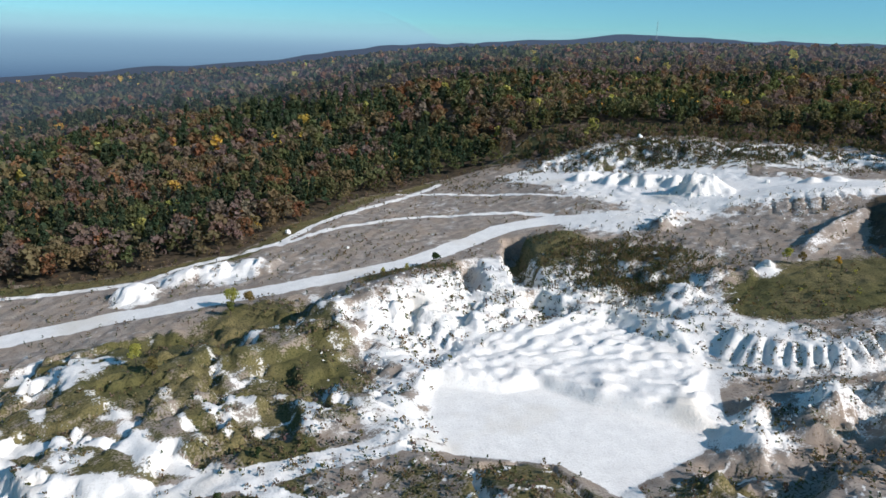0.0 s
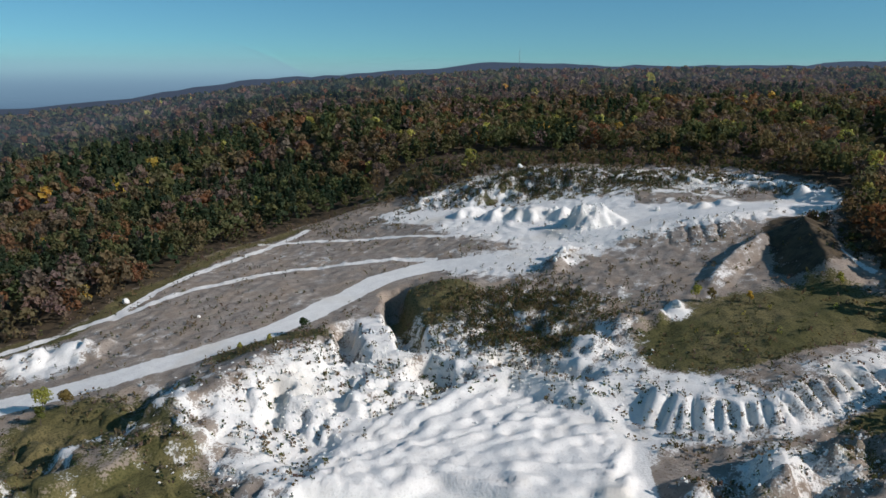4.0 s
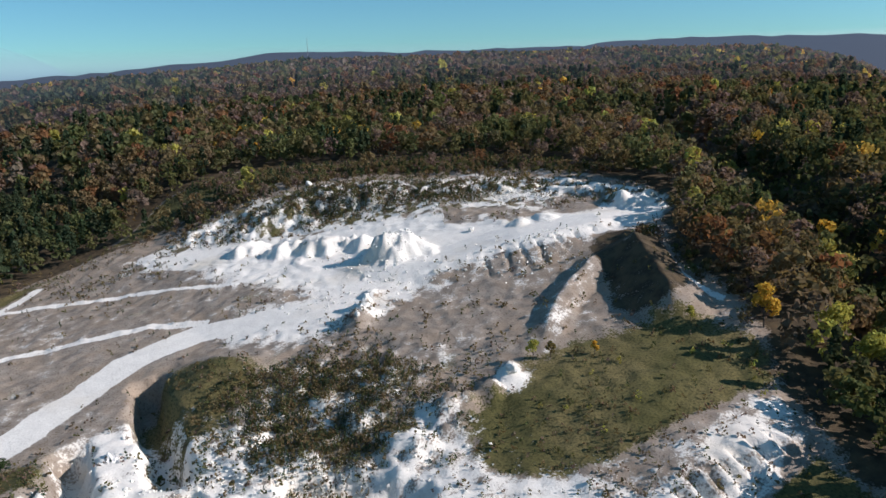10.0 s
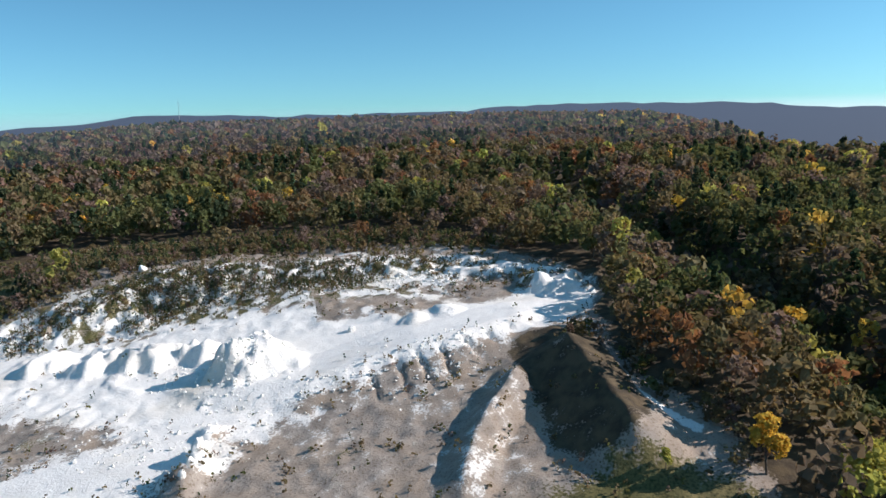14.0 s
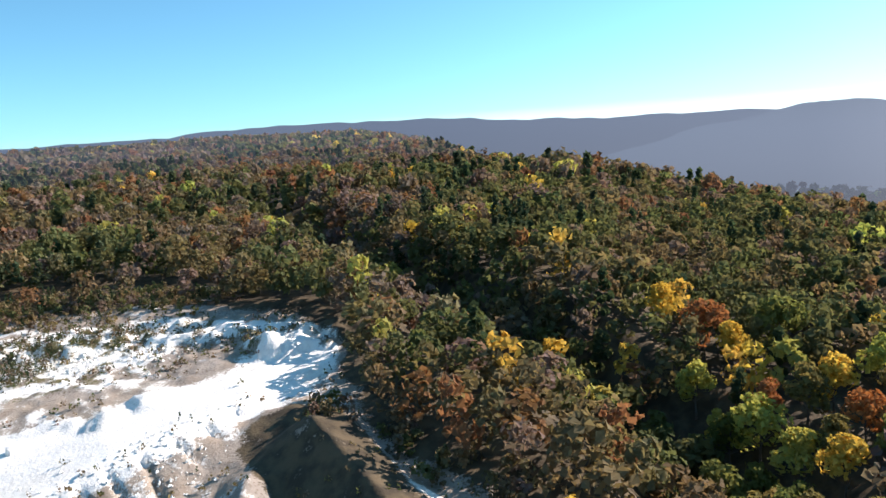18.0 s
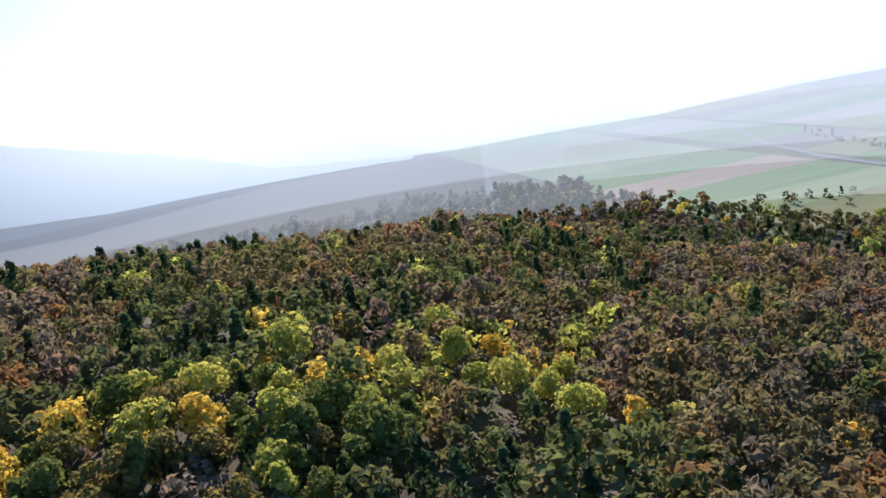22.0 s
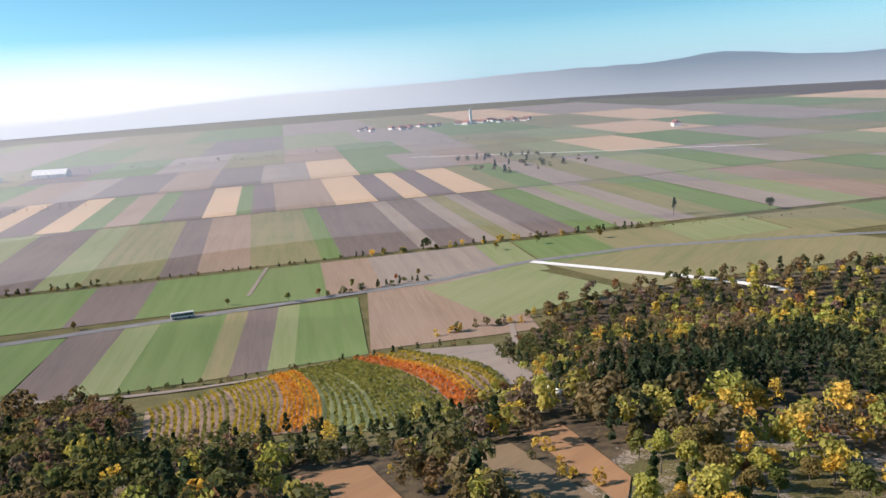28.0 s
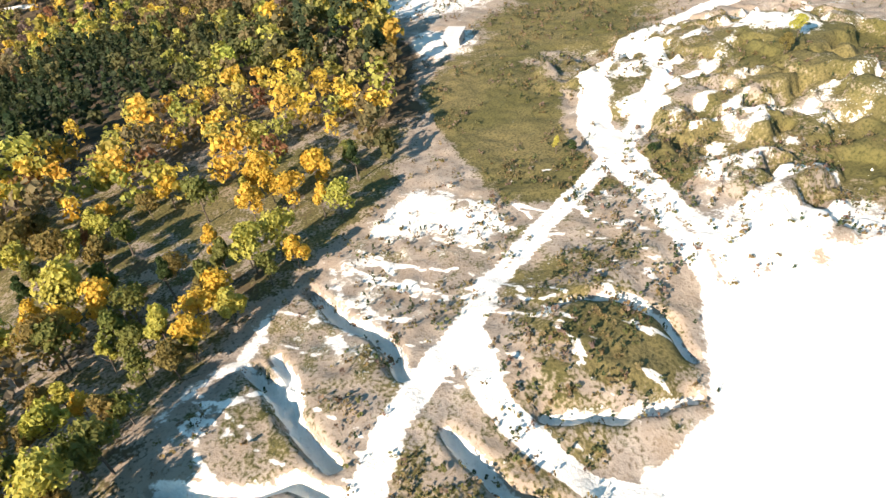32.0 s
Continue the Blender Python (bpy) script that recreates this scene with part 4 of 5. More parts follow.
def scatter(step, r0, r1, cx=100, cy=90):
    a = np.arange(-r1, r1, step)
    x, y = np.meshgrid(cx + a, cy + a)
    x, y = x.ravel() + rng.uniform(-0.46, 0.46, x.size) * step, y.ravel() + rng.uniform(-0.46, 0.46, x.size) * step
    r = np.hypot(x - cx, y - cy)
    ok = (r >= r0) & (r < r1)
    x, y = x[ok], y[ok]
    for poly, room in ((QUARRY, 1.5), (FIELDS_EDGE, -3), (BROWN_A, 2), (BROWN_B, 2), (BROWN_C, 2), (LOW_SCRUB, 1)):
        ok = signed(x, y, poly) > room
        x, y = x[ok], y[ok]
    gap = inside(x, y, PLANTATION) & (fbm(x, y, 14, 92) < 0.41)
    gap |= (x > -14) & (x < 70) & (y > 20) & (y < 90) & ~inside(x, y, PLANTATION) & (fbm(x, y, 18, 95) < 0.43)
    az = np.degrees(np.arctan2(x - 100, y - 90))
    gap |= (r1 > 400) & (az > -88) & (az < -45)
    gap |= (az > 108) & (az < 176) & (np.hypot(x - cx, y - cy) > 980)
    gap |= (az > 116) & (az < 176) & (np.hypot(x - cx, y - cy) > 590 + 120 * (fbm(x, y, 60, 97) - 0.5))
    return x[~gap], y[~gap]


def wood(name, x, y, kinds, quads, size, scale, label, base=1.6):
    """A joined wood: one crown of leaf clumps for each tree."""
    shapes = np.stack([crown(300 + s, quads, size, base=base, pointed=(0.0, 0.25, 0.1, 0.5, 0.0, 0.2)[s], ragged=0.3) for s in range(6)])
    pine = crown(400, quads, size, tall=8.5, wide=2.3, base=base, pointed=0.85)
    shapes = np.concatenate([shapes, pine[None]])
    n = len(x)
    pick = np.where((kinds == 1) & (scale < 1.5), 6, rng.integers(0, 6, n))
    turn = rng.uniform(0, 6.28, n)
    s = scale * rng.uniform(0.75, 1.2, n) * (0.72 + 0.56 * fbm(x, y, 45, 94)) * (1 - 0.4 * smooth(-122, -106, y) * smooth(-8, -28, y) * smooth(-80, -64, x) * smooth(44, 24, x)) * (1 - 0.28 * smooth(-45, -70, x) * smooth(90, 60, y) * smooth(-120, -90, y))
    z = ground_z(x, y)
    tints = TINTS[kinds] * rng.uniform(0.8, 1.18, (n, 1)) * rng.uniform(0.92, 1.08, (n, 3))
    c, k = np.cos(turn) * s, np.sin(turn) * s
    p = shapes[pick]
    v = np.empty((n, quads, 4, 3), np.float32)
    v[..., 0] = p[..., 0] * c[:, None, None] - p[..., 1] * k[:, None, None] + x[:, None, None]
    v[..., 1] = p[..., 0] * k[:, None, None] + p[..., 1] * c[:, None, None] + y[:, None, None]
    v[..., 2] = p[..., 2] * (s * rng.uniform(0.85, 1.15, n))[:, None, None] + z[:, None, None]
    me = mesh_from(name, v.reshape(-1, 3), np.arange(n * quads * 4).reshape(-1, 4), M_WOOD)
    paint(me, "tint", np.repeat(tints, quads * 4, 0))
    return tagged(new(name, me), label, "wood", kind="stuff")


def make_woods():
    x, y = scatter(5.2, 0, 330)
    kinds = species_of(x, y)
    for bx, by, kind, shape, scale in ((253, 101, "rust", 2, 1.2), (258, 108, "gold", 0, 1.1), (253, 88, "green", 2, 1.35), (246, 97, "gold", 0, 1.0), (238, 104, "lime", 4, 1.1), (226, 96, "lime", 2, 1.3), (219, 92, "lime", 0, 1.1), (215, 103, "green", 0, 1.2), (232, 84, "gold", 4, 1.2), (236, 76, "lime", 0, 1.2), (224, 82, "rust", 2, 0.9), (212, 88, "gold", 0, 1.0), (256, 57, "lime", 0, 1.0), (234, 62, "rust", 4, 1.1), (209, 67, "green", 4, 1.3), (221, 36, "lime", 2, 1.2), (214, 43, "gold", 0, 1.1), (221, 16, "lime", 0, 1.2), (203, 62, "rust", 0, 0.9), (212, 28, "lime", 4, 1.0), (198, 26, "lime", 0, 1.0), (204, 10, "lime", 2, 1.1), (211, -20, "lime", 2, 1.0), (200, -6, "lime", 0, 1.1), (192, 2, "lime", 4, 1.0), (196, -14, "gold", 0, 0.9), (186, 0, "lime", 2, 1.1), (178, 4, "lime", 0, 1.0), (170, 10, "lime", 2, 1.1), (180, -10, "lime", 4, 1.0), (162, 8, "gold", 1, 0.9), (174, -30, "rust", 0, 1.0), (190, 122, "gold", 1, 1.0), (192, 110, "lime", 2, 1.0), (186, 102, "lime", 0, 1.0)):
        tree(bx, by, kind, shape, scale, bx, "tall bright trees of the east wood", "rising above the east wood")
        clear = np.hypot(x - bx, y - by) > 4.5
        x, y, kinds = x[clear], y[clear], kinds[clear]
    near = ((x > -14) & (x < 68) & (y > 14) & (y < 86)) | ((x > 190) & (x < 232) & (y > 24) & (y < 104))
    single = np.flatnonzero(near & (kinds < 6))
    rest = np.ones(len(x), bool)
    rest[single] = False
    for n, i in enumerate(single):
        kind = SPECIES[kinds[i]]
        shape = 5 if kind == "dark" else int(rng.integers(0, 5))
        west = x[i] < 100
        scale = rng.uniform(0.5, 0.88) if west else rng.uniform(0.85, 1.2)
        tree(x[i], y[i], kind, shape, scale, rng.uniform(0, 6.28), "trees below the quarry" if west else "trees of the east wood", "at the quarry's lower edge" if west else "in dense mixed wood")
    for bx, by, kind, shape, scale in ((58, 41, "lime", 2, 0.95), (51, 44, "lime", 0, 0.95), (47, 48, "green", 4, 0.9), (40, 42, "lime", 4, 0.8), (53, 36, "gold", 2, 0.8), (46, 36, "lime", 2, 0.9), (13, 41, "lime", 2, 1.0), (29, 54, "lime", 3, 0.95), (31, 57, "gold", 0, 0.7), (22, 61, "gold", 4, 0.8), (24, 40, "olive", 2, 0.95), (15, 66, "lime", 0, 0.85), (12, 70, "lime", 2, 0.85), (17, 72, "gold", 1, 0.7), (40, 30, "gold", 1, 0.6), (4, 78, "gold", 3, 0.7)):
        tree(bx, by, kind, shape, scale, bx, "trees below the quarry", "at the quarry's lower edge")
    r = rest
    small = inside(x, y, PLANTATION)
    wood("near_woods", x[r & ~small], y[r & ~small], kinds[r & ~small], 96, 1.25, 1.12, "dense autumn wood in olive, brown and dark green")
    wood("golden_plantation", x[r & small], y[r & small], kinds[r & small], 100, 1.15, 0.85, "young golden-yellow trees in a loose plantation")
    x, y = scatter(8.6, 330, 720)
    wood("middle_woods", x, y, species_of(x, y), 56, 1.85, 1.3, "autumn wood in brown and dull green")
    x, y = scatter(14, 720, 1500)
    wood("far_woods", x, y, species_of(x, y), 16, 3.6, 1.6, "far wooded hills in dull green and brown", base=0.2)
    return len(single)


TREES = make_woods()


# ---- the plain: strip fields in one frame, u along the hedge and v away from the hill ----
PLAIN = Matrix(((-0.669, 0.743, 0, -227), (-0.743, -0.669, 0, -324), (0, 0, 1, 0), (0, 0, 0, 1)))


def plain_xy(u, v):
    return -227.2 - 0.5629 * v + 0.6251 * u, -324.3 - 0.6251 * v - 0.5629 * u


def field_material(name, a, b, stripe):
    """Worked soil or crop, streaked along the strip."""
    m, nt, bsdf = material(name, 0.95)
    place = nt.nodes.new("ShaderNodeTexCoord")
    place.name = "place"
    stretch = nt.nodes.new("ShaderNodeMapping")
    stretch.inputs["Scale"].default_value = (0.06, 1, 1)
    nt.links.new(place.outputs["Object"], stretch.inputs["Vector"])
    info = nt.nodes.new("ShaderNodeObjectInfo")
    streak = noise_of(nt, 0.16, 4.0, stretch.outputs["Vector"])
    rows = noise_of(nt, 0.9, 3.0, stretch.outputs["Vector"])
    patch = noise_of(nt, 0.012, 5.0)
    col = mixed(nt, ramp(nt, streak, 0.38, 0.62), a, b)
    col = mixed(nt, maths(nt, "MULTIPLY", ramp(nt, rows, 0.4, 0.62), 0.35), col, stripe)
    col = mixed(nt, maths(nt, "MULTIPLY", ramp(nt, patch, 0.45, 0.7), 0.5), col, stripe)
    col = mixed(nt, maths(nt, "MULTIPLY", info.outputs["Random"], 0.25), col, b)
    nt.links.new(col, bsdf.inputs["Base Color"])
    return m


CROPS = {
    "green": (field_material("young_crop", (0.104, 0.160, 0.048), (0.136, 0.192, 0.064), (0.160, 0.176, 0.080)), "bright green winter crop in a long strip"),
    "light": (field_material("pale_crop", (0.205, 0.230, 0.107), (0.172, 0.205, 0.082), (0.262, 0.238, 0.139)), "pale green stubble strip on the plain"),
    "olive": (field_material("olive_crop", (0.152, 0.160, 0.072), (0.200, 0.176, 0.088), (0.272, 0.216, 0.112)), "olive and ochre strip of thin crop"),
    "purple": (field_material("ploughed_soil", (0.160, 0.122, 0.105), (0.136, 0.105, 0.095), (0.204, 0.156, 0.129)), "dark ploughed strip of purple-brown soil"),
    "tan": (field_material("dry_stubble", (0.484, 0.326, 0.194), (0.510, 0.352, 0.220), (0.414, 0.299, 0.194)), "tan strip of dry stubble"),
    "brown": (field_material("tilled_soil", (0.224, 0.152, 0.104), (0.264, 0.184, 0.128), (0.320, 0.232, 0.176)), "brown tilled strip of bare soil"),
    "grey": (field_material("harrowed_soil", (0.259, 0.209, 0.173), (0.223, 0.180, 0.151), (0.310, 0.252, 0.194)), "grey-tan harrowed strip"),
    "rust": (field_material("orange_soil", (0.27, 0.145, 0.07), (0.32, 0.175, 0.085), (0.20, 0.12, 0.07)), "orange-brown bare soil"),
    "fallow": (field_material("fallow_grass", (0.13, 0.095, 0.06), (0.17, 0.125, 0.075), (0.25, 0.165, 0.09)), "brown fallow grass"),
    "red": (field_material("red_soil", (0.40, 0.16, 0.08), (0.44, 0.20, 0.10), (0.36, 0.20, 0.12)), "rust-red strip of bare vines"),
}


def drape(name, corners, mat, label, category="field", lift=0.3, step=7.0, kind="", group="", frame_m=None):
    """A patch with four corners laid on the ground."""
    p = np.array(corners, float)
    n = max(1, int(np.linalg.norm(p[1] - p[0]) / step))
    m = max(1, int(np.linalg.norm(p[3] - p[0]) / step))
    s, t = np.meshgrid(np.linspace(0, 1, n + 1), np.linspace(0, 1, m + 1))
    xy = (p[0] * ((1 - s) * (1 - t))[..., None] + p[1] * (s * (1 - t))[..., None] + p[2] * (s * t)[..., None] + p[3] * ((1 - s) * t)[..., None]).reshape(-1, 2)
    z = ground_z(xy[:, 0], xy[:, 1]) + lift
    frame_m = frame_m or Matrix.Identity(4)
    back = np.array(frame_m.inverted())
    verts = np.c_[xy, z, np.ones(len(z))] @ back.T
    i = np.arange((n + 1) * (m + 1)).reshape(m + 1, n + 1)
    faces = np.stack([i[:-1, :-1], i[:-1, 1:], i[1:, 1:], i[1:, :-1]], -1).reshape(-1, 4)
    ob = new(name, mesh_from(name, verts[:, :3], faces, mat, True))
    ob.matrix_world = frame_m
    return tagged(ob, label, category, group, kind)


def band(v0, v1, edges, crops, lean=0.0):
    """Neighbouring strips between two lines along the plain; edges run down the hedge."""
    for (u0, u1), crop in zip(zip(edges, edges[1:]), crops):
        mat, label = CROPS[crop]
        quad = [plain_xy(u0, v0), plain_xy(u1, v0), plain_xy(u1 + lean, v1), plain_xy(u0 + lean, v1)]
        drape("field", quad, mat, label, "field", 0.3, 18.0 if v1 > 500 else 10.0, "structure", frame_m=PLAIN)


band(6, 296, [560, 500, 440, 380, 330, 268, 206, 170, 140, 108, 78, 34, 12, -26, -44, -112, -130, -164, -184, -204, -222, -262, -300, -322, -350, -380, -420, -470], "purple green brown purple light purple light olive olive purple brown olive olive green purple grey purple grey olive grey purple green grey light grey olive".split() + ["green"], 10)
band(300, 590, [640, 560, 520, 470, 420, 375, 338, 290, 250, 214, 176, 150, 102, 62, 44, 14, -60, -112, -146, -176, -214, -262, -300, -344, -400, -460, -520, -600], "green purple olive grey purple tan purple tan green brown green purple tan green purple brown tan purple tan purple tan olive green grey olive".split() + ["grey", "light"], 6)
band(596, 900, [900, 800, 700, 600, 520, 440, 360, 300, 200, 120, 40, -40, -120, -200, -290, -380, -470, -560, -700, -850], "green grey grey purple green brown grey purple brown purple grey tan green grey brown olive light tan green".split())
band(906, 1260, [1050, 900, 760, 620, 500, 380, 250, 120, 0, -120, -260, -400, -560, -740, -950], "olive green grey olive purple green grey olive brown green grey olive light tan".split())
band(1266, 1800, [1300, 1100, 1000, 800, 600, 400, 200, 0, -200, -420, -680, -950, -1200], "green olive olive grey green olive purple light grey green olive tan".split())
band(1806, 2600, [900, 600, 300, 0, -300, -600, -900, -1300], "grey olive green grey olive tan grey".split())
band(6, 296, [1150, 1040, 950, 880, 820, 760, 700, 630, 562], "green grey olive purple light green grey olive".split(), 10)
band(300, 590, [1150, 1040, 950, 880, 800, 720, 642], "grey green purple olive green grey".split(), 6)
band(300, 590, [-602, -680, -760, -900], "green grey olive".split(), 6)
band(6, 296, [-472, -520, -570, -640, -720], "grey light brown olive".split(), 10)
band(-112, -6, [1150, 1000, 880, 780, 700, 620, 540, 480, 422], "olive green grey light green purple olive green".split())
band(-330, -138, [1000, 860, 740, 640, 560, 500, 440, 390, 334], "green olive light green brown green light olive".split(), -8)
band(-100, -8, [-192, -260, -330, -420], "green olive light".split())
band(6, 296, [-722, -820, -940, -1080, -1260, -1500], "green grey light brown olive".split(), 10)
band(300, 590, [-902, -1040, -1200, -1400, -1700], "light tan green grey".split(), 6)
band(596, 900, [-852, -1000, -1200, -1450, -1800], "grey olive green tan".split())
band(906, 1260, [-952, -1150, -1400, -1700, -2100], "green grey olive light".split())
band(1266, 1800, [-1202, -1450, -1750, -2100], "grey green tan".split())
band(-100, -8, [-422, -520, -640, -800, -1000], "olive green tan light".split())
for v0, v1, first in ((6, 296, 1152), (300, 590, 1152), (596, 900, 902), (906, 1260, 1052), (1266, 1800, 1302), (1806, 2600, 902), (-112, -6, 1152), (-330, -138, 1002)):
    band(v0, v1, [first + k for k in (620, 470, 340, 220, 110, 0)], [("olive", "grey", "green", "purple", "light")[(k + v1) % 5] for k in range(5)])
band(-112, -6, [420, 360, 300, 250, 196, 152, 106, 20, -24, -64, -158, -190], "green purple light green green purple green green brown grey".split() + ["light"])
band(-248, -136, [330, 280, 240, 214, 192, 150], "green olive red light green".split(), -8)
band(-246, -124, [148, 114, 92, 72, 50, 36, 16, 2, -38], "purple light green green olive purple light green".split()[:8], -6)
band(-238, -112, [-40, -70, -86, -138], "brown brown brown".split(), -12)
drape("field", [(-216, -198), (-282, -170), (-260, -88), (-184, -126)], CROPS["light"][0], "wide pale green stubble field below the wood", "field", 0.35, 8, "structure")
drape("field", [(-293, -156), (-359, -114), (-317, -38), (-266, -79)], CROPS["olive"][0], "thin green field beside the white track", "field", 0.35, 8, "structure")
drape("field", [(-124, -134), (-146, -104), (-62, -30), (-62, -43)], CROPS["grey"][0], "bare grey-brown field above the vines", "field", 0.4, 5, "structure")
drape("field", BROWN_A, CROPS["rust"][0], "bare orange-brown field between trees", "field", 0.25, 3, "structure")
drape("field", BROWN_B, CROPS["fallow"][0], "dark fallow field with rough grass", "field", 0.25, 3, "structure")
drape("field", BROWN_C, CROPS["rust"][0], "narrow orange-brown field along the wood", "field", 0.25, 3, "structure")
drape("field", [(-359, -114), (-451, -38), (-418, 63), (-317, -38)], CROPS["olive"][0], "thin green field beyond the white track", "field", 0.35, 8, "structure")


# ---- roads on the plain ----
def ribbon(name, line, wide, mat, label, lift=0.45):
    pts = [Vector(p) for p in line]
    fine = []
    for p, q in zip(pts, pts[1:]):
        n = max(1, int((q - p).length / 8))
        fine += [p.lerp(q, k / n) for k in range(n)]
    fine.append(pts[-1])
    verts = []
    for k, p in enumerate(fine):
        way = (fine[min(k + 1, len(fine) - 1)] - fine[max(k - 1, 0)]).normalized()
        for s in (-0.5, 0.5):
            x, y = p.x - way.y * wide * s, p.y + way.x * wide * s
            verts.append((x, y, float(ground_z(x, y)) + lift))
    i = np.arange(len(fine) - 1) * 2
    me = mesh_from(name, verts, np.stack([i, i + 2, i + 3, i + 1], -1), mat, True)
    return tagged(new(name, me), label, "road", kind="structure")


ROAD = [(261, -753), (206, -607), (154, -527), (41, -408), (-48, -335), (-105, -293), (-160, -252), (-225, -204), (-292, -172), (-360, -117), (-442, 1), (-520, 140)]
ribbon("road", ROAD, 6.5, M_ASPHALT, "grey asphalt country road across the plain")
ribbon("lane", [plain_xy(20, -2), plain_xy(32, -87)], 2.4, CROPS["grey"][0], "pale gravel lane between two fields", 0.5)
ribbon("farm_track", [(15, -284), (-20, -227), (-41, -203), (-68, -173), (-89, -153), (-108, -114), (-145, -90), (-185, -118)], 3.0, CROPS["grey"][0], "worn farm track above the strips", 0.5)
ribbon("white_track", [(-295, -168), (-296, -110), (-297, -48), (-290, -10)], 6.0, M_LIME_ROAD, "bright white chalk track leaving the road", 0.55)
ribbon("far_road", [plain_xy(-240, 800), plain_xy(-520, 640), plain_xy(-800, 500)], 5.0, M_LIME_ROAD, "pale far road between fields", 0.5)


# ---- hedges and single trees on the plain ----
def clump_row(name, line, step, scale, kinds, label, spread=3.0, quads=60):
    x, y = [], []
    for p, q in zip(line, line[1:]):
        n = max(1, int(math.hypot(q[0] - p[0], q[1] - p[1]) / step))
        t = (np.arange(n) + rng.uniform(0, 1, n)) / n
        x.append(p[0] + (q[0] - p[0]) * t + rng.uniform(-spread, spread, n))
        y.append(p[1] + (q[1] - p[1]) * t + rng.uniform(-spread, spread, n))
    x, y = np.concatenate(x), np.concatenate(y)
    ob = wood(name, x, y, rng.choice(kinds, len(x)), quads, 1.6, scale, label, base=-1.0)
    return tagged(ob, category="hedge")


clump_row("hedge", [plain_xy(420, 0), plain_xy(150, 2)], 5, 0.75, [0, 1, 2, 3], "tall hedge of dull green and yellow bushes")
clump_row("hedge", [plain_xy(150, 1), plain_xy(-60, 1)], 8, 0.45, [0, 2, 1], "low broken hedge between strip fields")
clump_row("hedge", [plain_xy(-60, 1), plain_xy(-240, 1), plain_xy(-330, -10)], 5.5, 0.7, [0, 1, 2, 3], "hedge of dark green and yellow bushes")
clump_row("hedge", [plain_xy(-330, -14), plain_xy(-520, -30)], 9, 0.3, [2, 6], "thin line of dry scrub")
clump_row("hedge", [(-179, -244), (-206, -227), (-232, -208)], 4, 0.62, [0, 1], "dark hedge beside the road")
clump_row("hedge", [(-148, -138), (-187, -114), (-232, -95)], 5, 0.7, [0, 2, 3], "hedge at the foot of the wood")
clump_row("hedge", [(-30, -223), (-51, -198), (-78, -171), (-101, -148), (-148, -114)], 6, 0.45, [0, 1, 2], "hedge of bushes below the vines")
clump_row("hedge", [(10, -28), (24, -2), (34, 14)], 4, 0.5, [2, 3, 0], "scrub strip between two fields")
clump_row("hedge", [(-14, -12), (10, 20)], 5, 0.42, [0, 3, 5], "scrub line between brown fields")
clump_row("hedge", [(36, -74), (22, -56), (6, -40), (-8, -28), (-24, -20), (-48, -30)], 1.6, 0.62, [1, 0, 1, 0, 2], "tall dark hedge between the vines and the brown fields", 2.5, 70)
clump_row("copse", [(-704, -459), (-762, -425), (-813, -392)], 5, 1.2, [0, 1, 6], "far copse of dark trees on the plain", 40)
clump_row("copse", [(-788, -577), (-872, -493)], 6, 1.1, [0, 1], "far copse of dark trees", 20)
clump_row("hedge", [plain_xy(609, 514), plain_xy(272, 515)], 14, 0.8, [0, 1], "far hedge on the plain", 4, 20)
clump_row("hedge", [plain_xy(946, 1074), plain_xy(188, 1074), plain_xy(-485, 1074)], 20, 1.0, [0, 1], "far line of trees on the plain", 8, 16)
clump_row("hedge", [plain_xy(373, -97), plain_xy(491, -72), plain_xy(609, -38)], 8, 0.9, [0, 1, 2], "bushes along the road", 8, 40)
clump_row("hedge", [(188, -383), (121, -392), (70, -358)], 7, 0.9, [0, 1, 6], "scrub at the foot of the wood", 14, 40)
for px, py, kind, shape, scale in ((25, -390, "dark", 2, 1.1), (-14, -363, "olive", 0, 0.6), (-36, -353, "green", 4, 0.55), (-71, -329, "olive", 1, 0.6), (-160, -254, "green", 0, 0.6), (-175, -244, "rust", 0, 0.55), (-140, -284, "olive", 4, 0.5), (-200, -240, "green", 4, 0.6), (-224, -225, "rust", 1, 0.5), (-237, -217, "olive", 0, 0.5), (-301, -259, "dark", 2, 0.9), (-342, -190, "green", 0, 0.7), (-375, -156, "olive", 4, 0.8), (-315, -208, "olive", 0, 0.6), (-475, -136, "dark", 5, 1.5), (-518, -72, "dark", 2, 1.0)):
    tree(px, py, kind, shape, scale, px * 0.7, "trees along the country road", "standing beside the country road")


# ---- vineyard ----
M_VINES = {
    "green": foliage_material("green_vines", (0.17, 0.18, 0.05), (0.22, 0.21, 0.06)),
    "yellow": foliage_material("yellow_vines", (0.38, 0.29, 0.05), (0.30, 0.25, 0.05)),
    "orange": foliage_material("orange_vines", (0.58, 0.24, 0.04), (0.55, 0.32, 0.05)),
    "red": foliage_material("red_vines", (0.50, 0.13, 0.04), (0.56, 0.20, 0.05)),
}
M_POST = two_tone("vine_post", (0.28, 0.24, 0.19), (0.22, 0.19, 0.15), 4.0)


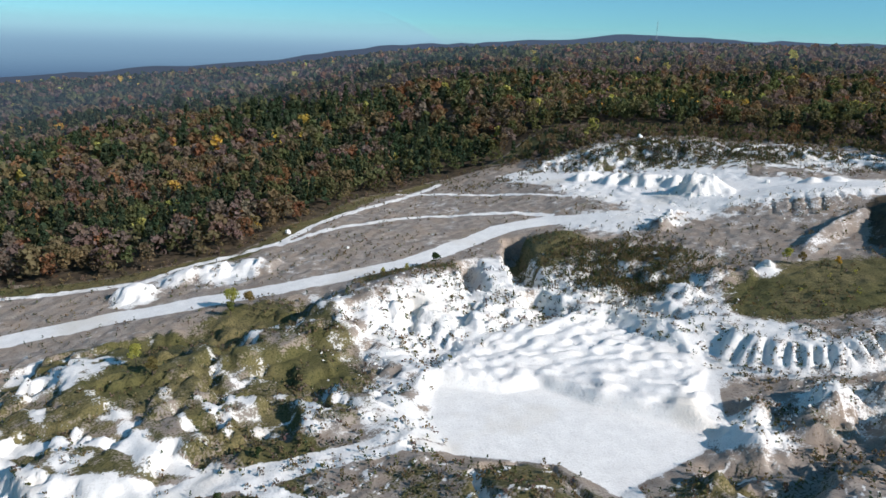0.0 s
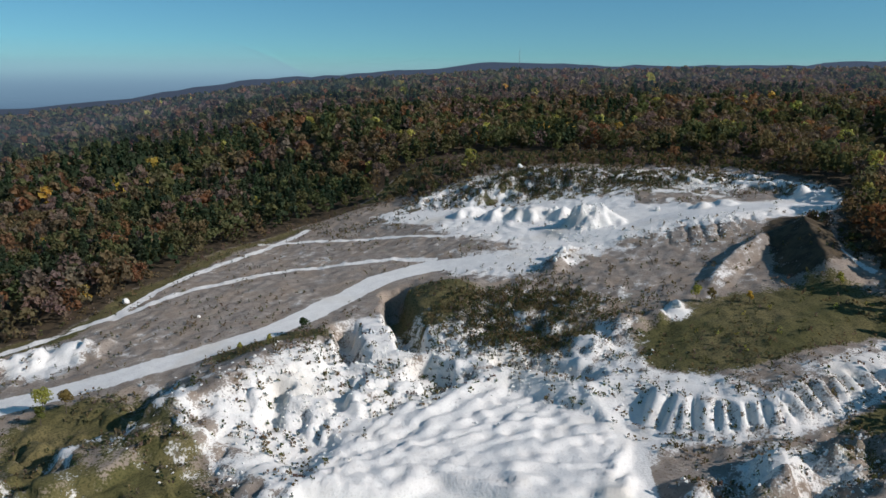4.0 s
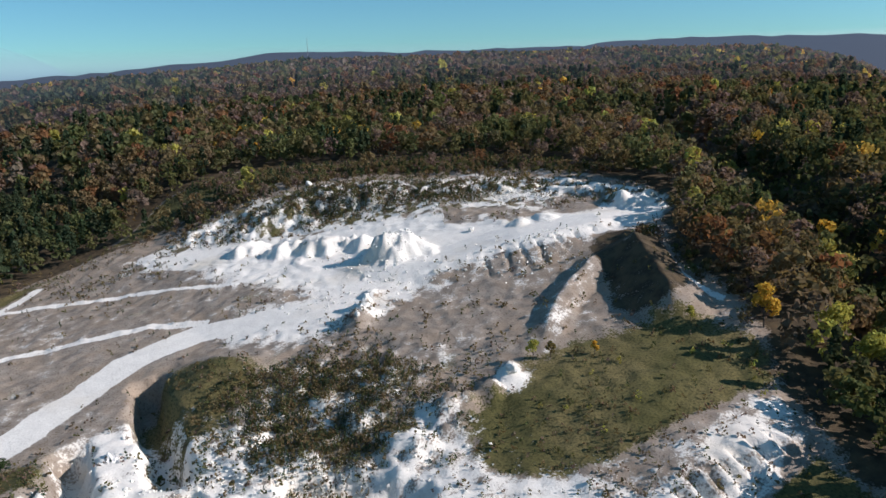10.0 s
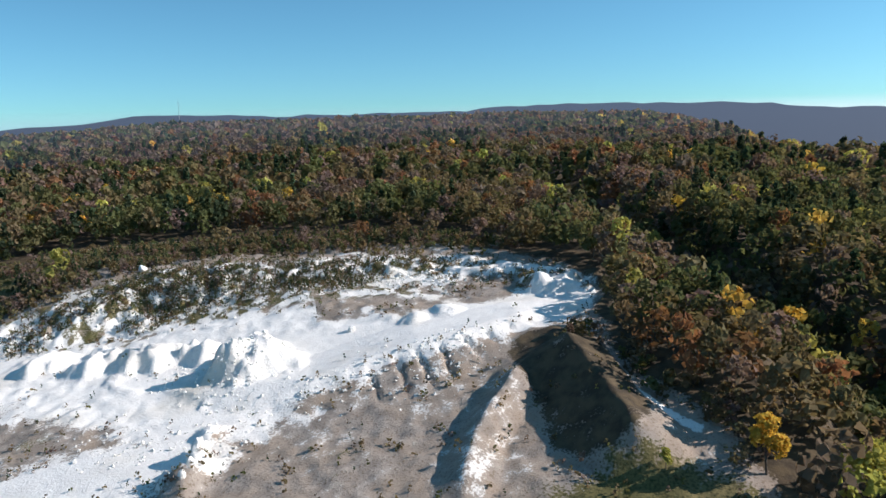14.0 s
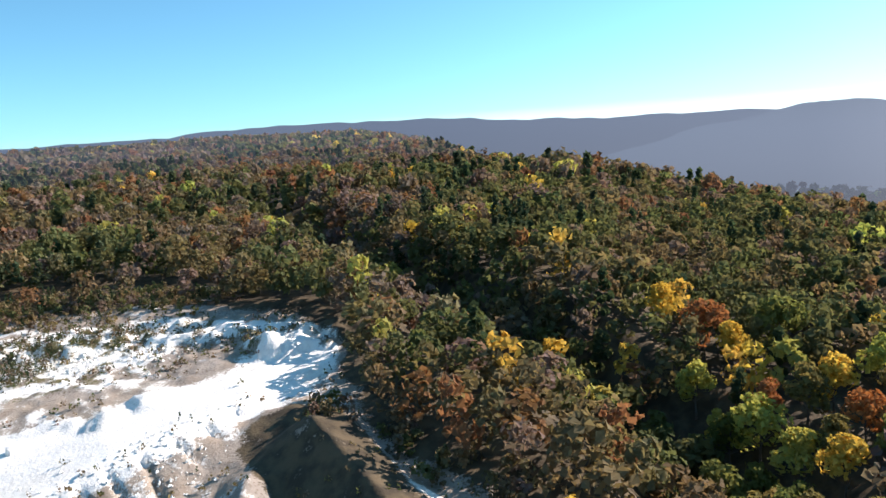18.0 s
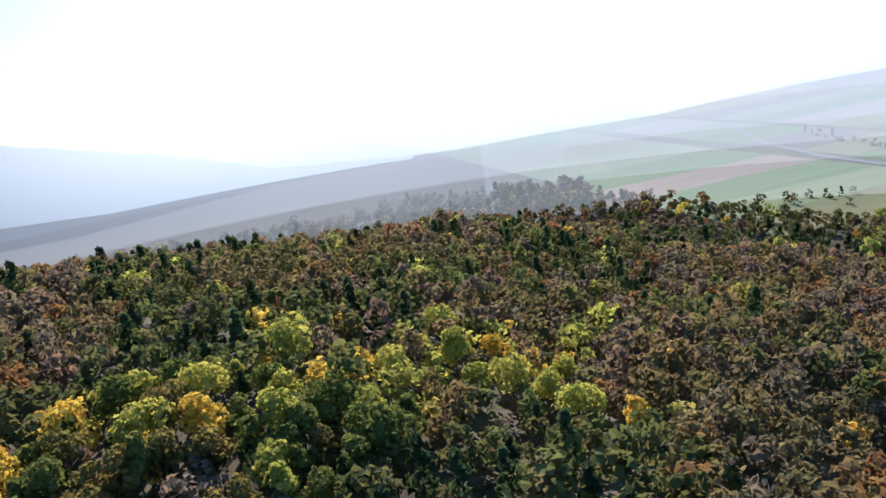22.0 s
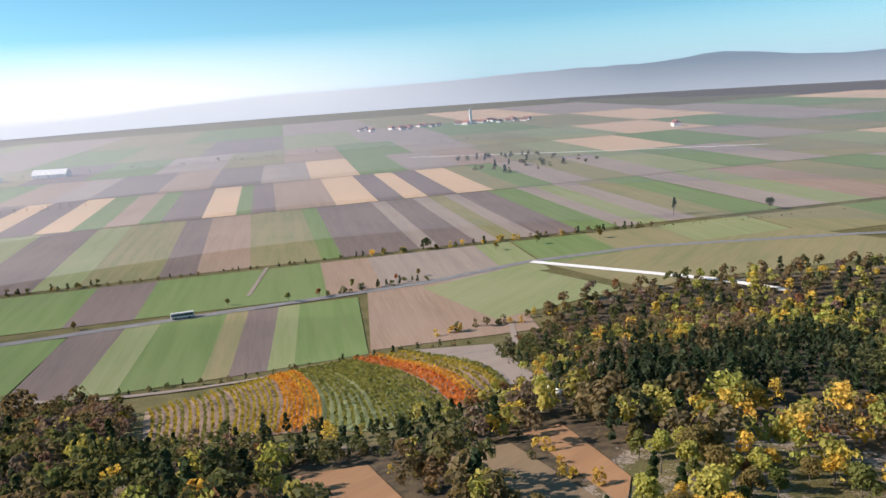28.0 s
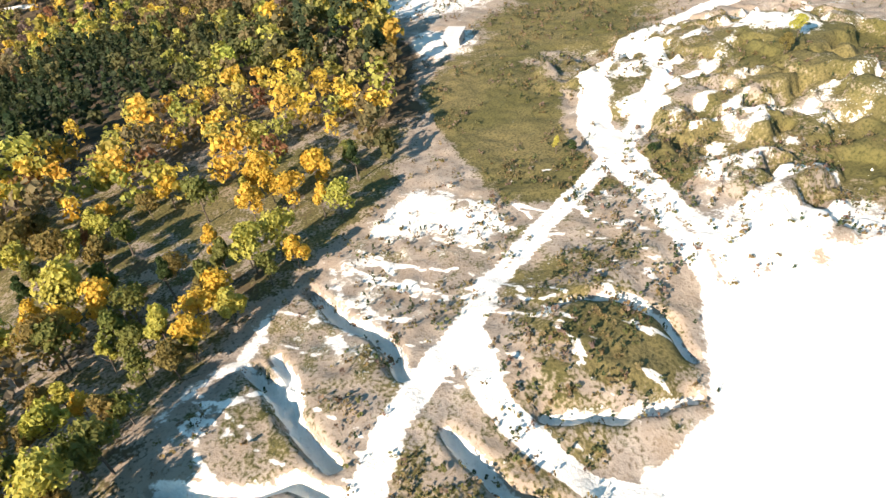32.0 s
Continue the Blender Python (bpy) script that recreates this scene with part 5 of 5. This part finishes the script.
def vineyard():
    tops = [(-22, -184), (-49, -172), (-66, -164), (-74, -156), (-82, -150), (-98, -146), (-110, -140), (-122, -132)]
    ends = [(26, -104), (8, -90), (0, -80), (-6, -68), (-9, -50), (-32, -42), (-44, -41), (-60, -42)]
    plan = [("yellow", 11), ("yellow", 8), ("orange", 9), (None, 6), ("green", 14), ("red", 7), ("yellow", 8)]
    for n, (kind, count) in enumerate(plan):
        soil = CROPS["light"][0] if kind in (None, "green") else CROPS["brown"][0]
        drape("vineyard_ground", [tops[n], tops[n + 1], ends[n + 1], ends[n]], soil, "ground between rows of vines", "vineyard", 0.3, 4, "structure")
        for k in range(count):
            f = (k + 0.5) / count
            tint = kind or "green"
            if kind == "red" and f > 0.5:
                tint = "orange"
            if n == 6 and f < 0.55 and k % 2:
                continue
            if n == 6 and f > 0.8:
                tint = "green"
            if n == 0 and k % 3 == 1:
                tint = "green"
            p = Vector(tops[n]).lerp(Vector(tops[n + 1]), f)
            q = Vector(ends[n]).lerp(Vector(ends[n + 1]), f)
            long = (q - p).length
            way = (q - p) / long
            m = int(long / 0.55)
            t = np.linspace(0, long, m)
            bend = (2.0 + n) * np.sin(t / long * math.pi)
            x, y = p.x + way.x * t - way.y * bend, p.y + way.y * t + way.x * bend
            z = ground_z(x, y) + 0.3
            at = np.c_[x, y, z] + np.c_[rng.normal(0, 0.14, m), rng.normal(0, 0.14, m), rng.uniform(0.75, 1.75, m)]
            facing = rng.normal(size=(m, 3)) + (0, 0, 0.6)
            facing /= np.linalg.norm(facing, axis=1, keepdims=True)
            side = np.cross(facing, rng.normal(size=(m, 3)))
            side /= np.linalg.norm(side, axis=1, keepdims=True)
            rise = np.cross(facing, side)
            h = rng.uniform(0.4, 0.72, m)[:, None]
            quads = np.stack([at - side * h, at - rise * h, at + side * h, at + rise * h], 1) - (p.x, p.y, 0)
            row = empty("vine_row", Matrix.Translation((p.x, p.y, 0)), {"green": "row of green vines on wires", "yellow": "row of yellowing vines on wires", "orange": "row of orange autumn vines on wires", "red": "row of red autumn vines on wires"}[tint], "vines", "rows of the vineyard")
            leaves = new("leaves", mesh_from("leaves", quads.reshape(-1, 3), np.arange(m * 4).reshape(-1, 4), M_VINES[tint]))
            leaves.parent = row
            bm = bmesh.new()
            for j in range(0, m, 14):
                box(bm, x[j] - p.x - 0.05, x[j] - p.x + 0.05, y[j] - p.y - 0.05, y[j] - p.y + 0.05, z[j] - 0.3, z[j] + 1.6)
            tagged(part("trellis", bm, M_POST, row, "grey wooden trellis"), kind="stuff")
            tagged(leaves, kind="stuff")

vineyard()


# ---- things on the plain and the far hills ----
M_GLASS_DARK = material("tinted_glass", 0.15)[0]
M_GLASS_DARK.node_tree.nodes["Principled BSDF"].inputs["Base Color"].default_value = (0.03, 0.035, 0.04, 1)
M_PAINT = two_tone("cream_paint", (0.72, 0.70, 0.66), (0.66, 0.64, 0.60), 0.8, 0.4)
M_TYRE = two_tone("tyre_rubber", (0.03, 0.03, 0.03), (0.045, 0.045, 0.045), 4.0)
M_CONCRETE = two_tone("weathered_concrete", (0.42, 0.41, 0.39), (0.34, 0.33, 0.32), 0.6, bump=0.05)
M_BAY_SHADE = two_tone("bay_shade", (0.05, 0.05, 0.055), (0.07, 0.07, 0.07), 1.0)


def coach():
    x, y = -112.0, -288.3
    way = math.atan2(76, -101)
    bus = empty("coach", Matrix.Translation((x, y, float(ground_z(x, y)) + 0.46)) @ Matrix.Rotation(way, 4, "Z"), "cream coach with dark windows on the country road", "coach")
    part("body", box(bmesh.new(), -6.2, 6.2, -1.25, 1.25, 0.45, 3.3, 0.18), M_PAINT, bus)
    part("roof", box(bmesh.new(), -6.0, 6.0, -1.15, 1.15, 3.3, 3.42), M_SHED, bus, "pale grey roof")
    for side in (-1.27, 1.27):
        for n in range(7):
            part("window", box(bmesh.new(), -5.7 + n * 1.66, -4.2 + n * 1.66, side - 0.02, side + 0.02, 1.75, 2.9), M_GLASS_DARK, bus, "dark tinted glass")
    part("windscreen", box(bmesh.new(), 6.19, 6.23, -1.1, 1.1, 1.4, 2.95), M_GLASS_DARK, bus, "dark tinted glass")
    for wx in (-3.6, 3.9):
        for wy in (-1.15, 1.15):
            bm = bmesh.new()
            bmesh.ops.create_cone(bm, cap_ends=True, segments=20, radius1=0.5, radius2=0.5, depth=0.3, matrix=Matrix.Translation((wx, wy, 0.5)) @ Matrix.Rotation(radians(90), 4, "X"))
            part("wheel", bm, M_TYRE, bus, "black tyre")


coach()


def house(x, y, long, deep, tall, turn, wall_mat, roof_mat, label, group="", name="house"):
    ob = empty(name, Matrix.Translation((x, y, float(ground_z(x, y)) - 0.2)) @ Matrix.Rotation(turn, 4, "Z"), label, name.replace("_", " "), group)
    part("wall", box(bmesh.new(), -long / 2, long / 2, -deep / 2, deep / 2, 0, tall), wall_mat, ob)
    bm = bmesh.new()
    e, h = 0.6, deep * 0.42
    v = [bm.verts.new(p) for p in ((-long / 2 - e, -deep / 2 - e, tall), (long / 2 + e, -deep / 2 - e, tall), (long / 2 + e, deep / 2 + e, tall), (-long / 2 - e, deep / 2 + e, tall), (-long / 2 - e, 0, tall + h), (long / 2 + e, 0, tall + h))]
    for f in ((0, 1, 5, 4), (2, 3, 4, 5), (0, 4, 3), (1, 2, 5), (3, 2, 1, 0)):
        bm.faces.new([v[k] for k in f])
    part("roof", bm, roof_mat, ob, "red clay tile roof" if roof_mat is M_TILE else "pale sheet roof")
    for side in (-1, 1):
        for n in range(3):
            cx = (n - 1) * long / 3.4
            part("window", box(bmesh.new(), cx - 0.7, cx + 0.7, side * deep / 2 - 0.05, side * deep / 2 + 0.05, tall * 0.45, tall * 0.8), M_GLASS_DARK, ob, "dark window")
    return ob


for n in range(34):
    f = n / 33
    hx, hy = -1360 - 278 * f + rng.uniform(-45, 45), -1267 + 337 * f + rng.uniform(-45, 45)
    house(hx, hy, rng.uniform(12, 22), rng.uniform(8, 11), rng.uniform(4, 6), rng.uniform(0, 3.1), M_RENDER, M_TILE, "white rendered village house with a red roof", "houses of the far village")
house(-1340, -435, 34, 14, 8, 0.5, M_RENDER, M_TILE, "large white farmhouse alone on the plain")
church = house(-1529, -1051, 26, 12, 9, 0.9, M_RENDER, M_TILE, "white village church with a tower", "", "church")
bm = box(bmesh.new(), 13, 19, -3, 3, 0, 30)
bmesh.ops.create_cone(bm, cap_ends=True, segments=4, radius1=4.6, radius2=0.1, depth=14, matrix=Matrix.Translation((16, 0, 37)) @ Matrix.Rotation(radians(45), 4, "Z"))
part("tower", bm, M_RENDER, church, "white tower with a pointed top")
for hx, hy, long, deep in ((-249, -1334, 74, 20), (-392, -1420, 90, 24), (-420, -1330, 110, 24), (-350, -1500, 40, 26), (-520, -1240, 60, 20)):
    house(hx, hy, long, deep, 6, 2.18, M_RENDER, M_RENDER, "long white industrial shed on the plain", "sheds on the far plain", "industrial_shed")



def mast():
    d = 1480
    x, y = 90 + d * math.sin(radians(36.3)), 80 + d * math.cos(radians(36.3))
    z = float(ground_z(x, y))
    ob = empty("radio_mast", Matrix.Translation((x, y, z)), "thin grey lattice radio mast on a wooded hill", "radio mast")
    bm = bmesh.new()
    tall = 52
    for a in (0, 2.094, 4.189):
        bmesh.ops.create_cone(bm, cap_ends=True, segments=5, radius1=0.18, radius2=0.12, depth=tall, matrix=Matrix.Translation((0.9 * math.cos(a), 0.9 * math.sin(a), tall / 2)))
    part("lattice", bm, M_STEEL, ob)
    bm = bmesh.new()
    for n in range(1, 26):
        box(bm, -0.9, 0.9, -0.9, 0.9, n * 2 - 0.06, n * 2 + 0.06)
    part("bracing", bm, M_STEEL, ob)
    bm = bmesh.new()
    bmesh.ops.create_cone(bm, cap_ends=True, segments=6, radius1=0.12, radius2=0.05, depth=6, matrix=Matrix.Translation((0, 0, tall + 3)))
    part("aerial", bm, M_STEEL, ob)


mast()


# ---- inside the quarry ----
def rock_mesh(name, seed, mat, rough=0.35, cuts=2):
    bm = bmesh.new()
    bmesh.ops.create_icosphere(bm, subdivisions=cuts, radius=1.0)
    for v in bm.verts:
        p = v.co.copy()
        v.co *= 1 + rough * noise.noise(p * 1.3 + Vector((seed * 7.1, 0, 0))) + 0.4 * rough * noise.noise(p * 3.1 + Vector((0, seed * 3.3, 0)))
    me = bpy.data.meshes.new(name)
    bm.to_mesh(me)
    bm.free()
    me.materials.append(mat)
    return me


def pinnacle():
    """The pale upright fin that stands out of the pit wall."""
    bm = bmesh.new()
    bmesh.ops.create_icosphere(bm, subdivisions=5, radius=1.0)
    for v in bm.verts:
        p = v.co.copy()
        ridge = 0.10 * noise.noise(Vector((p.x * 7, p.y * 7, p.z * 0.8))) + 0.10 * noise.noise(p * 2.2) + 0.04 * noise.noise(p * 9)
        v.co = Vector((p.x * 4.3, p.y * 6.5, p.z * 9.0)) * (1 + ridge)
        v.co.x *= 1.05 - 0.12 * p.z
        v.co.y *= 1.15 - 0.25 * p.z
    me = bpy.data.meshes.new("chalk_pinnacle")
    bm.to_mesh(me)
    bm.free()
    me.materials.append(M_FIN)
    ob = new("chalk_pinnacle", me)
    ob.matrix_world = pose(92, 197, -4.0, -24, 0, -17)
    tagged(ob, "upright fin of bright white chalk in the pit wall", "rock")


pinnacle()
ROCKS = [rock_mesh("boulder", n, M_CHALK) for n in range(5)]
for n, (x, y, s) in enumerate(((-96, -26, 3.0), (-93, -29, 2.2), (-55, -24, 2.0), (-53, -21, 1.5), (157, 203, 1.5), (160, 205, 1.2), (154, 201, 1.1), (150, 198, 0.9), (204, 210, 1.0), (192, 224, 0.8), (46, 268, 1.2), (207, 288, 1.3), (60, 240, 0.6), (150, 154, 1.4))):
    ob = new("boulder", ROCKS[n % 5])
    ob.matrix_world = pose(x, y, float(ground_z(x, y)) + 0.25 * s, 20 * n, 13 * n, 47 * n) @ Matrix.Diagonal((s, s * 0.8, s * 0.7, 1))
    tagged(ob, "rough white chalk boulder on bare ground", "boulder", "boulders of the quarry")


def strew(name, count, lines, spread, size, mat, label):
    """Small broken stones along the foot of slopes, joined."""
    base = np.array([(1, 0, 0), (-1, 0, 0), (0, 1, 0), (0, -1, 0), (0, 0, 1), (0, 0, -1)], float)
    tri = np.array([(0, 2, 4), (2, 1, 4), (1, 3, 4), (3, 0, 4), (2, 0, 5), (1, 2, 5), (3, 1, 5), (0, 3, 5)])
    x, y = [], []
    for line in lines:
        p = np.array(line, float)
        k = rng.uniform(0, len(p) - 1, count // len(lines))
        i = k.astype(int).clip(0, len(p) - 2)
        f = (k - i)[:, None]
        at = p[i] * (1 - f) + p[i + 1] * f + rng.normal(0, spread, (len(k), 2))
        x.append(at[:, 0])
        y.append(at[:, 1])
    x, y = np.concatenate(x), np.concatenate(y)
    s = size * rng.uniform(0.4, 1.0, len(x)) ** 2 * rng.uniform(0.6, 1.6, len(x))
    v = base[None] * s[:, None, None] * rng.uniform(0.6, 1.2, (len(x), 6, 1)) + rng.normal(0, 0.15, (len(x), 6, 3)) * s[:, None, None]
    v += np.stack([x, y, ground_z(x, y) + 0.2 * s], -1)[:, None]
    f = tri[None] + 6 * np.arange(len(x))[:, None, None]
    return tagged(new(name, mesh_from(name, v.reshape(-1, 3), f.reshape(-1, 3), mat)), label, "rubble", kind="stuff")


strew("wall_rubble", 2400, [[(46, 160), (56, 174), (70, 182), (88, 178), (100, 172)], [(60, 168), (80, 176), (98, 176), (110, 160), (116, 146)]], 8.0, 0.36, M_CHALK, "broken white chalk lumps over the pit slope")
strew("cliff_rubble", 2200, [[(190, 272), (206, 262), (222, 244), (234, 224), (242, 204)]], 5.0, 0.38, M_CHALK, "broken white chalk lumps on the rim face")
strew("rubble", 1800, [[(150, 226), (160, 204), (184, 200), (206, 180), (190, 182)], [(176, 232), (186, 222), (172, 214)], [(106, 108), (118, 106), (130, 100), (124, 92)]], 4.0, 0.36, M_CHALK, "broken white chalk rubble on slopes")


def scrub():
    """Low tufts and bushes wherever the quarry has grown over."""
    n = 56000
    x, y = rng.uniform(-125, 266, n), rng.uniform(26, 322, n)
    ok = signed(x, y, QUARRY) < -1
    x, y = x[ok], y[ok]
    c = cover(x, y)
    tufts = fbm(x, y, 9, 61)
    walls = smooth(50, 30, signed(x, y, PIT_FLOOR)) * smooth(2, 6, signed(x, y, PIT_FLOOR)) * 0.85
    rim = smooth(30, 22, signed(x, y, PLATEAU)) * smooth(0, 3, signed(x, y, UPPER)) * 0.9
    lump = 2.6 * blob(x, y, 124, 178, 24) + 0.9 * blob(x, y, 126, 98, 20) + 0.5 * blob(x, y, 60, 188, 20)
    want = (0.10 + 1.1 * c[:, 1] * 0.6 + walls + rim + lump) * smooth(0.40, 0.56, tufts)
    want = want * (1 - smooth(0.9, 1.0, c[:, 0]))
    ok = rng.uniform(size=len(x)) < want * 0.75
    x, y = x[ok], y[ok]
    kinds = rng.choice([0, 2, 2, 1, 6], len(x))
    wood("scrub", x, y, kinds, 9, 2.6, 0.17, "low olive and dark green scrub over broken chalk", base=-1.5)


scrub()
clump_row("mound_scrub", [(110, 190), (122, 192), (136, 186), (138, 172), (128, 166), (116, 166), (113, 178), (126, 180)], 0.035, 0.19, [0, 2, 1, 2], "dense low scrub over the broken chalk mound", 8, 18)
clump_row("cliff_scrub", [(192, 274), (206, 266), (220, 248), (232, 230)], 0.04, 0.22, [1, 0, 2, 1, 6], "dark scrub over the broken rim face", 8, 18)
clump_row("shelf_scrub", [(166, 290), (190, 282), (208, 278), (226, 258), (240, 238), (250, 214)], 0.12, 0.22, [0, 2, 1, 6], "low scrub along the top of the rim", 5, 20)
clump_row("grass_bushes", [(142, 136), (156, 142), (172, 132), (172, 120), (156, 126)], 1.6, 0.22, [0, 2, 4], "knee-high olive bushes over a grassy shelf", 9, 30)
clump_row("edge_bushes", [(-120, 266), (-49, 270), (-14, 259), (26, 260), (52, 280), (87, 312), (119, 323), (150, 323)], 2.5, 0.32, [0, 2, 2, 6], "dry scrub along the wood's edge", 3, 30)
clump_row("wood_edge", [(220, 164), (212, 155), (205, 144), (200, 132), (192, 122)], 1.3, 0.5, [2, 6, 0, 2], "low brown and olive trees along the wood's edge", 4, 60)
clump_row("plateau_bushes", [(184, 334), (216, 318), (244, 294), (264, 264), (278, 230)], 0.25, 0.4, [0, 2, 2, 6, 1], "olive and grey scrub on the plateau behind the rim", 9, 30)
clump_row("rim_bushes", [(165, 318), (192, 306), (212, 300), (236, 282), (254, 258), (267, 232), (268, 210)], 0.2, 0.42, [0, 2, 2, 6, 1], "olive scrub along the quarry's rim", 11, 40)
for bx, by, kind, shape, scale, words in ((77, 206, "dark", 2, 0.42, "round dark green bush beside the haul road"), (157, 154, "lime", 0, 0.42, "yellow-green bush in front of the berm"), (160, 152, "olive", 4, 0.36, "olive bush in front of the berm"), (165, 145, "gold", 1, 0.32, "small yellow tree on the grassy shelf"), (183, 134, "lime", 1, 0.36, "small yellow-green tree by the wood"), (-5, 172, "lime", 0, 0.5, "yellow-green bush on the grassy hillside"), (-2, 167, "olive", 4, 0.45, "olive bush on the grassy hillside"), (19, 206, "lime", 2, 0.55, "tall yellow-green bush below the haul road"), (23, 203, "olive", 0, 0.5, "olive bush below the haul road"), (18, 201, "green", 4, 0.45, "green bush below the haul road"), (4, 118, "lime", 3, 0.36, "small yellow-green tree beside the track"), (6, 120, "dark", 4, 0.28, "dark bush beside the track"), (14, 130, "dark", 4, 0.25, "dark bush beside the track"), (68, 206, "lime", 1, 0.25, "small yellow bush beside the haul road"), (60, 203, "lime", 1, 0.25, "small yellow bush beside the haul road")):
    ob = tree(bx, by, kind, shape, scale, bx, "", "")
    tagged(ob, words, "bush")


def hopper():
    """A small concrete building with an open bay on the white yard."""
    x, y = -63, 123
    ob = empty("loading_shed", Matrix.Translation((x, y, float(ground_z(x, y)))) @ Matrix.Rotation(radians(-35), 4, "Z"), "small grey concrete shed with an open bay on a white yard", "shed")
    for wx in (-2.6, 2.4):
        part("side_wall", box(bmesh.new(), wx, wx + 0.2, -2, 2, -0.5, 2.7), M_CONCRETE, ob)
    part("back_wall", box(bmesh.new(), -2.4, 2.4, 1.8, 2.0, -0.5, 2.7), M_CONCRETE, ob)
    part("roof", box(bmesh.new(), -2.9, 2.9, -2.2, 2.3, 2.7, 2.95, 0.04), M_SHED, ob, "pale sheet roof")
    # dark sheet before the back wall paints in the bay's shade
    part("bay_shade_panel", box(bmesh.new(), -2.38, 2.38, 1.7, 1.79, -0.4, 2.6), M_BAY_SHADE, ob, "dark panel painted as the shade inside the bay")


hopper()
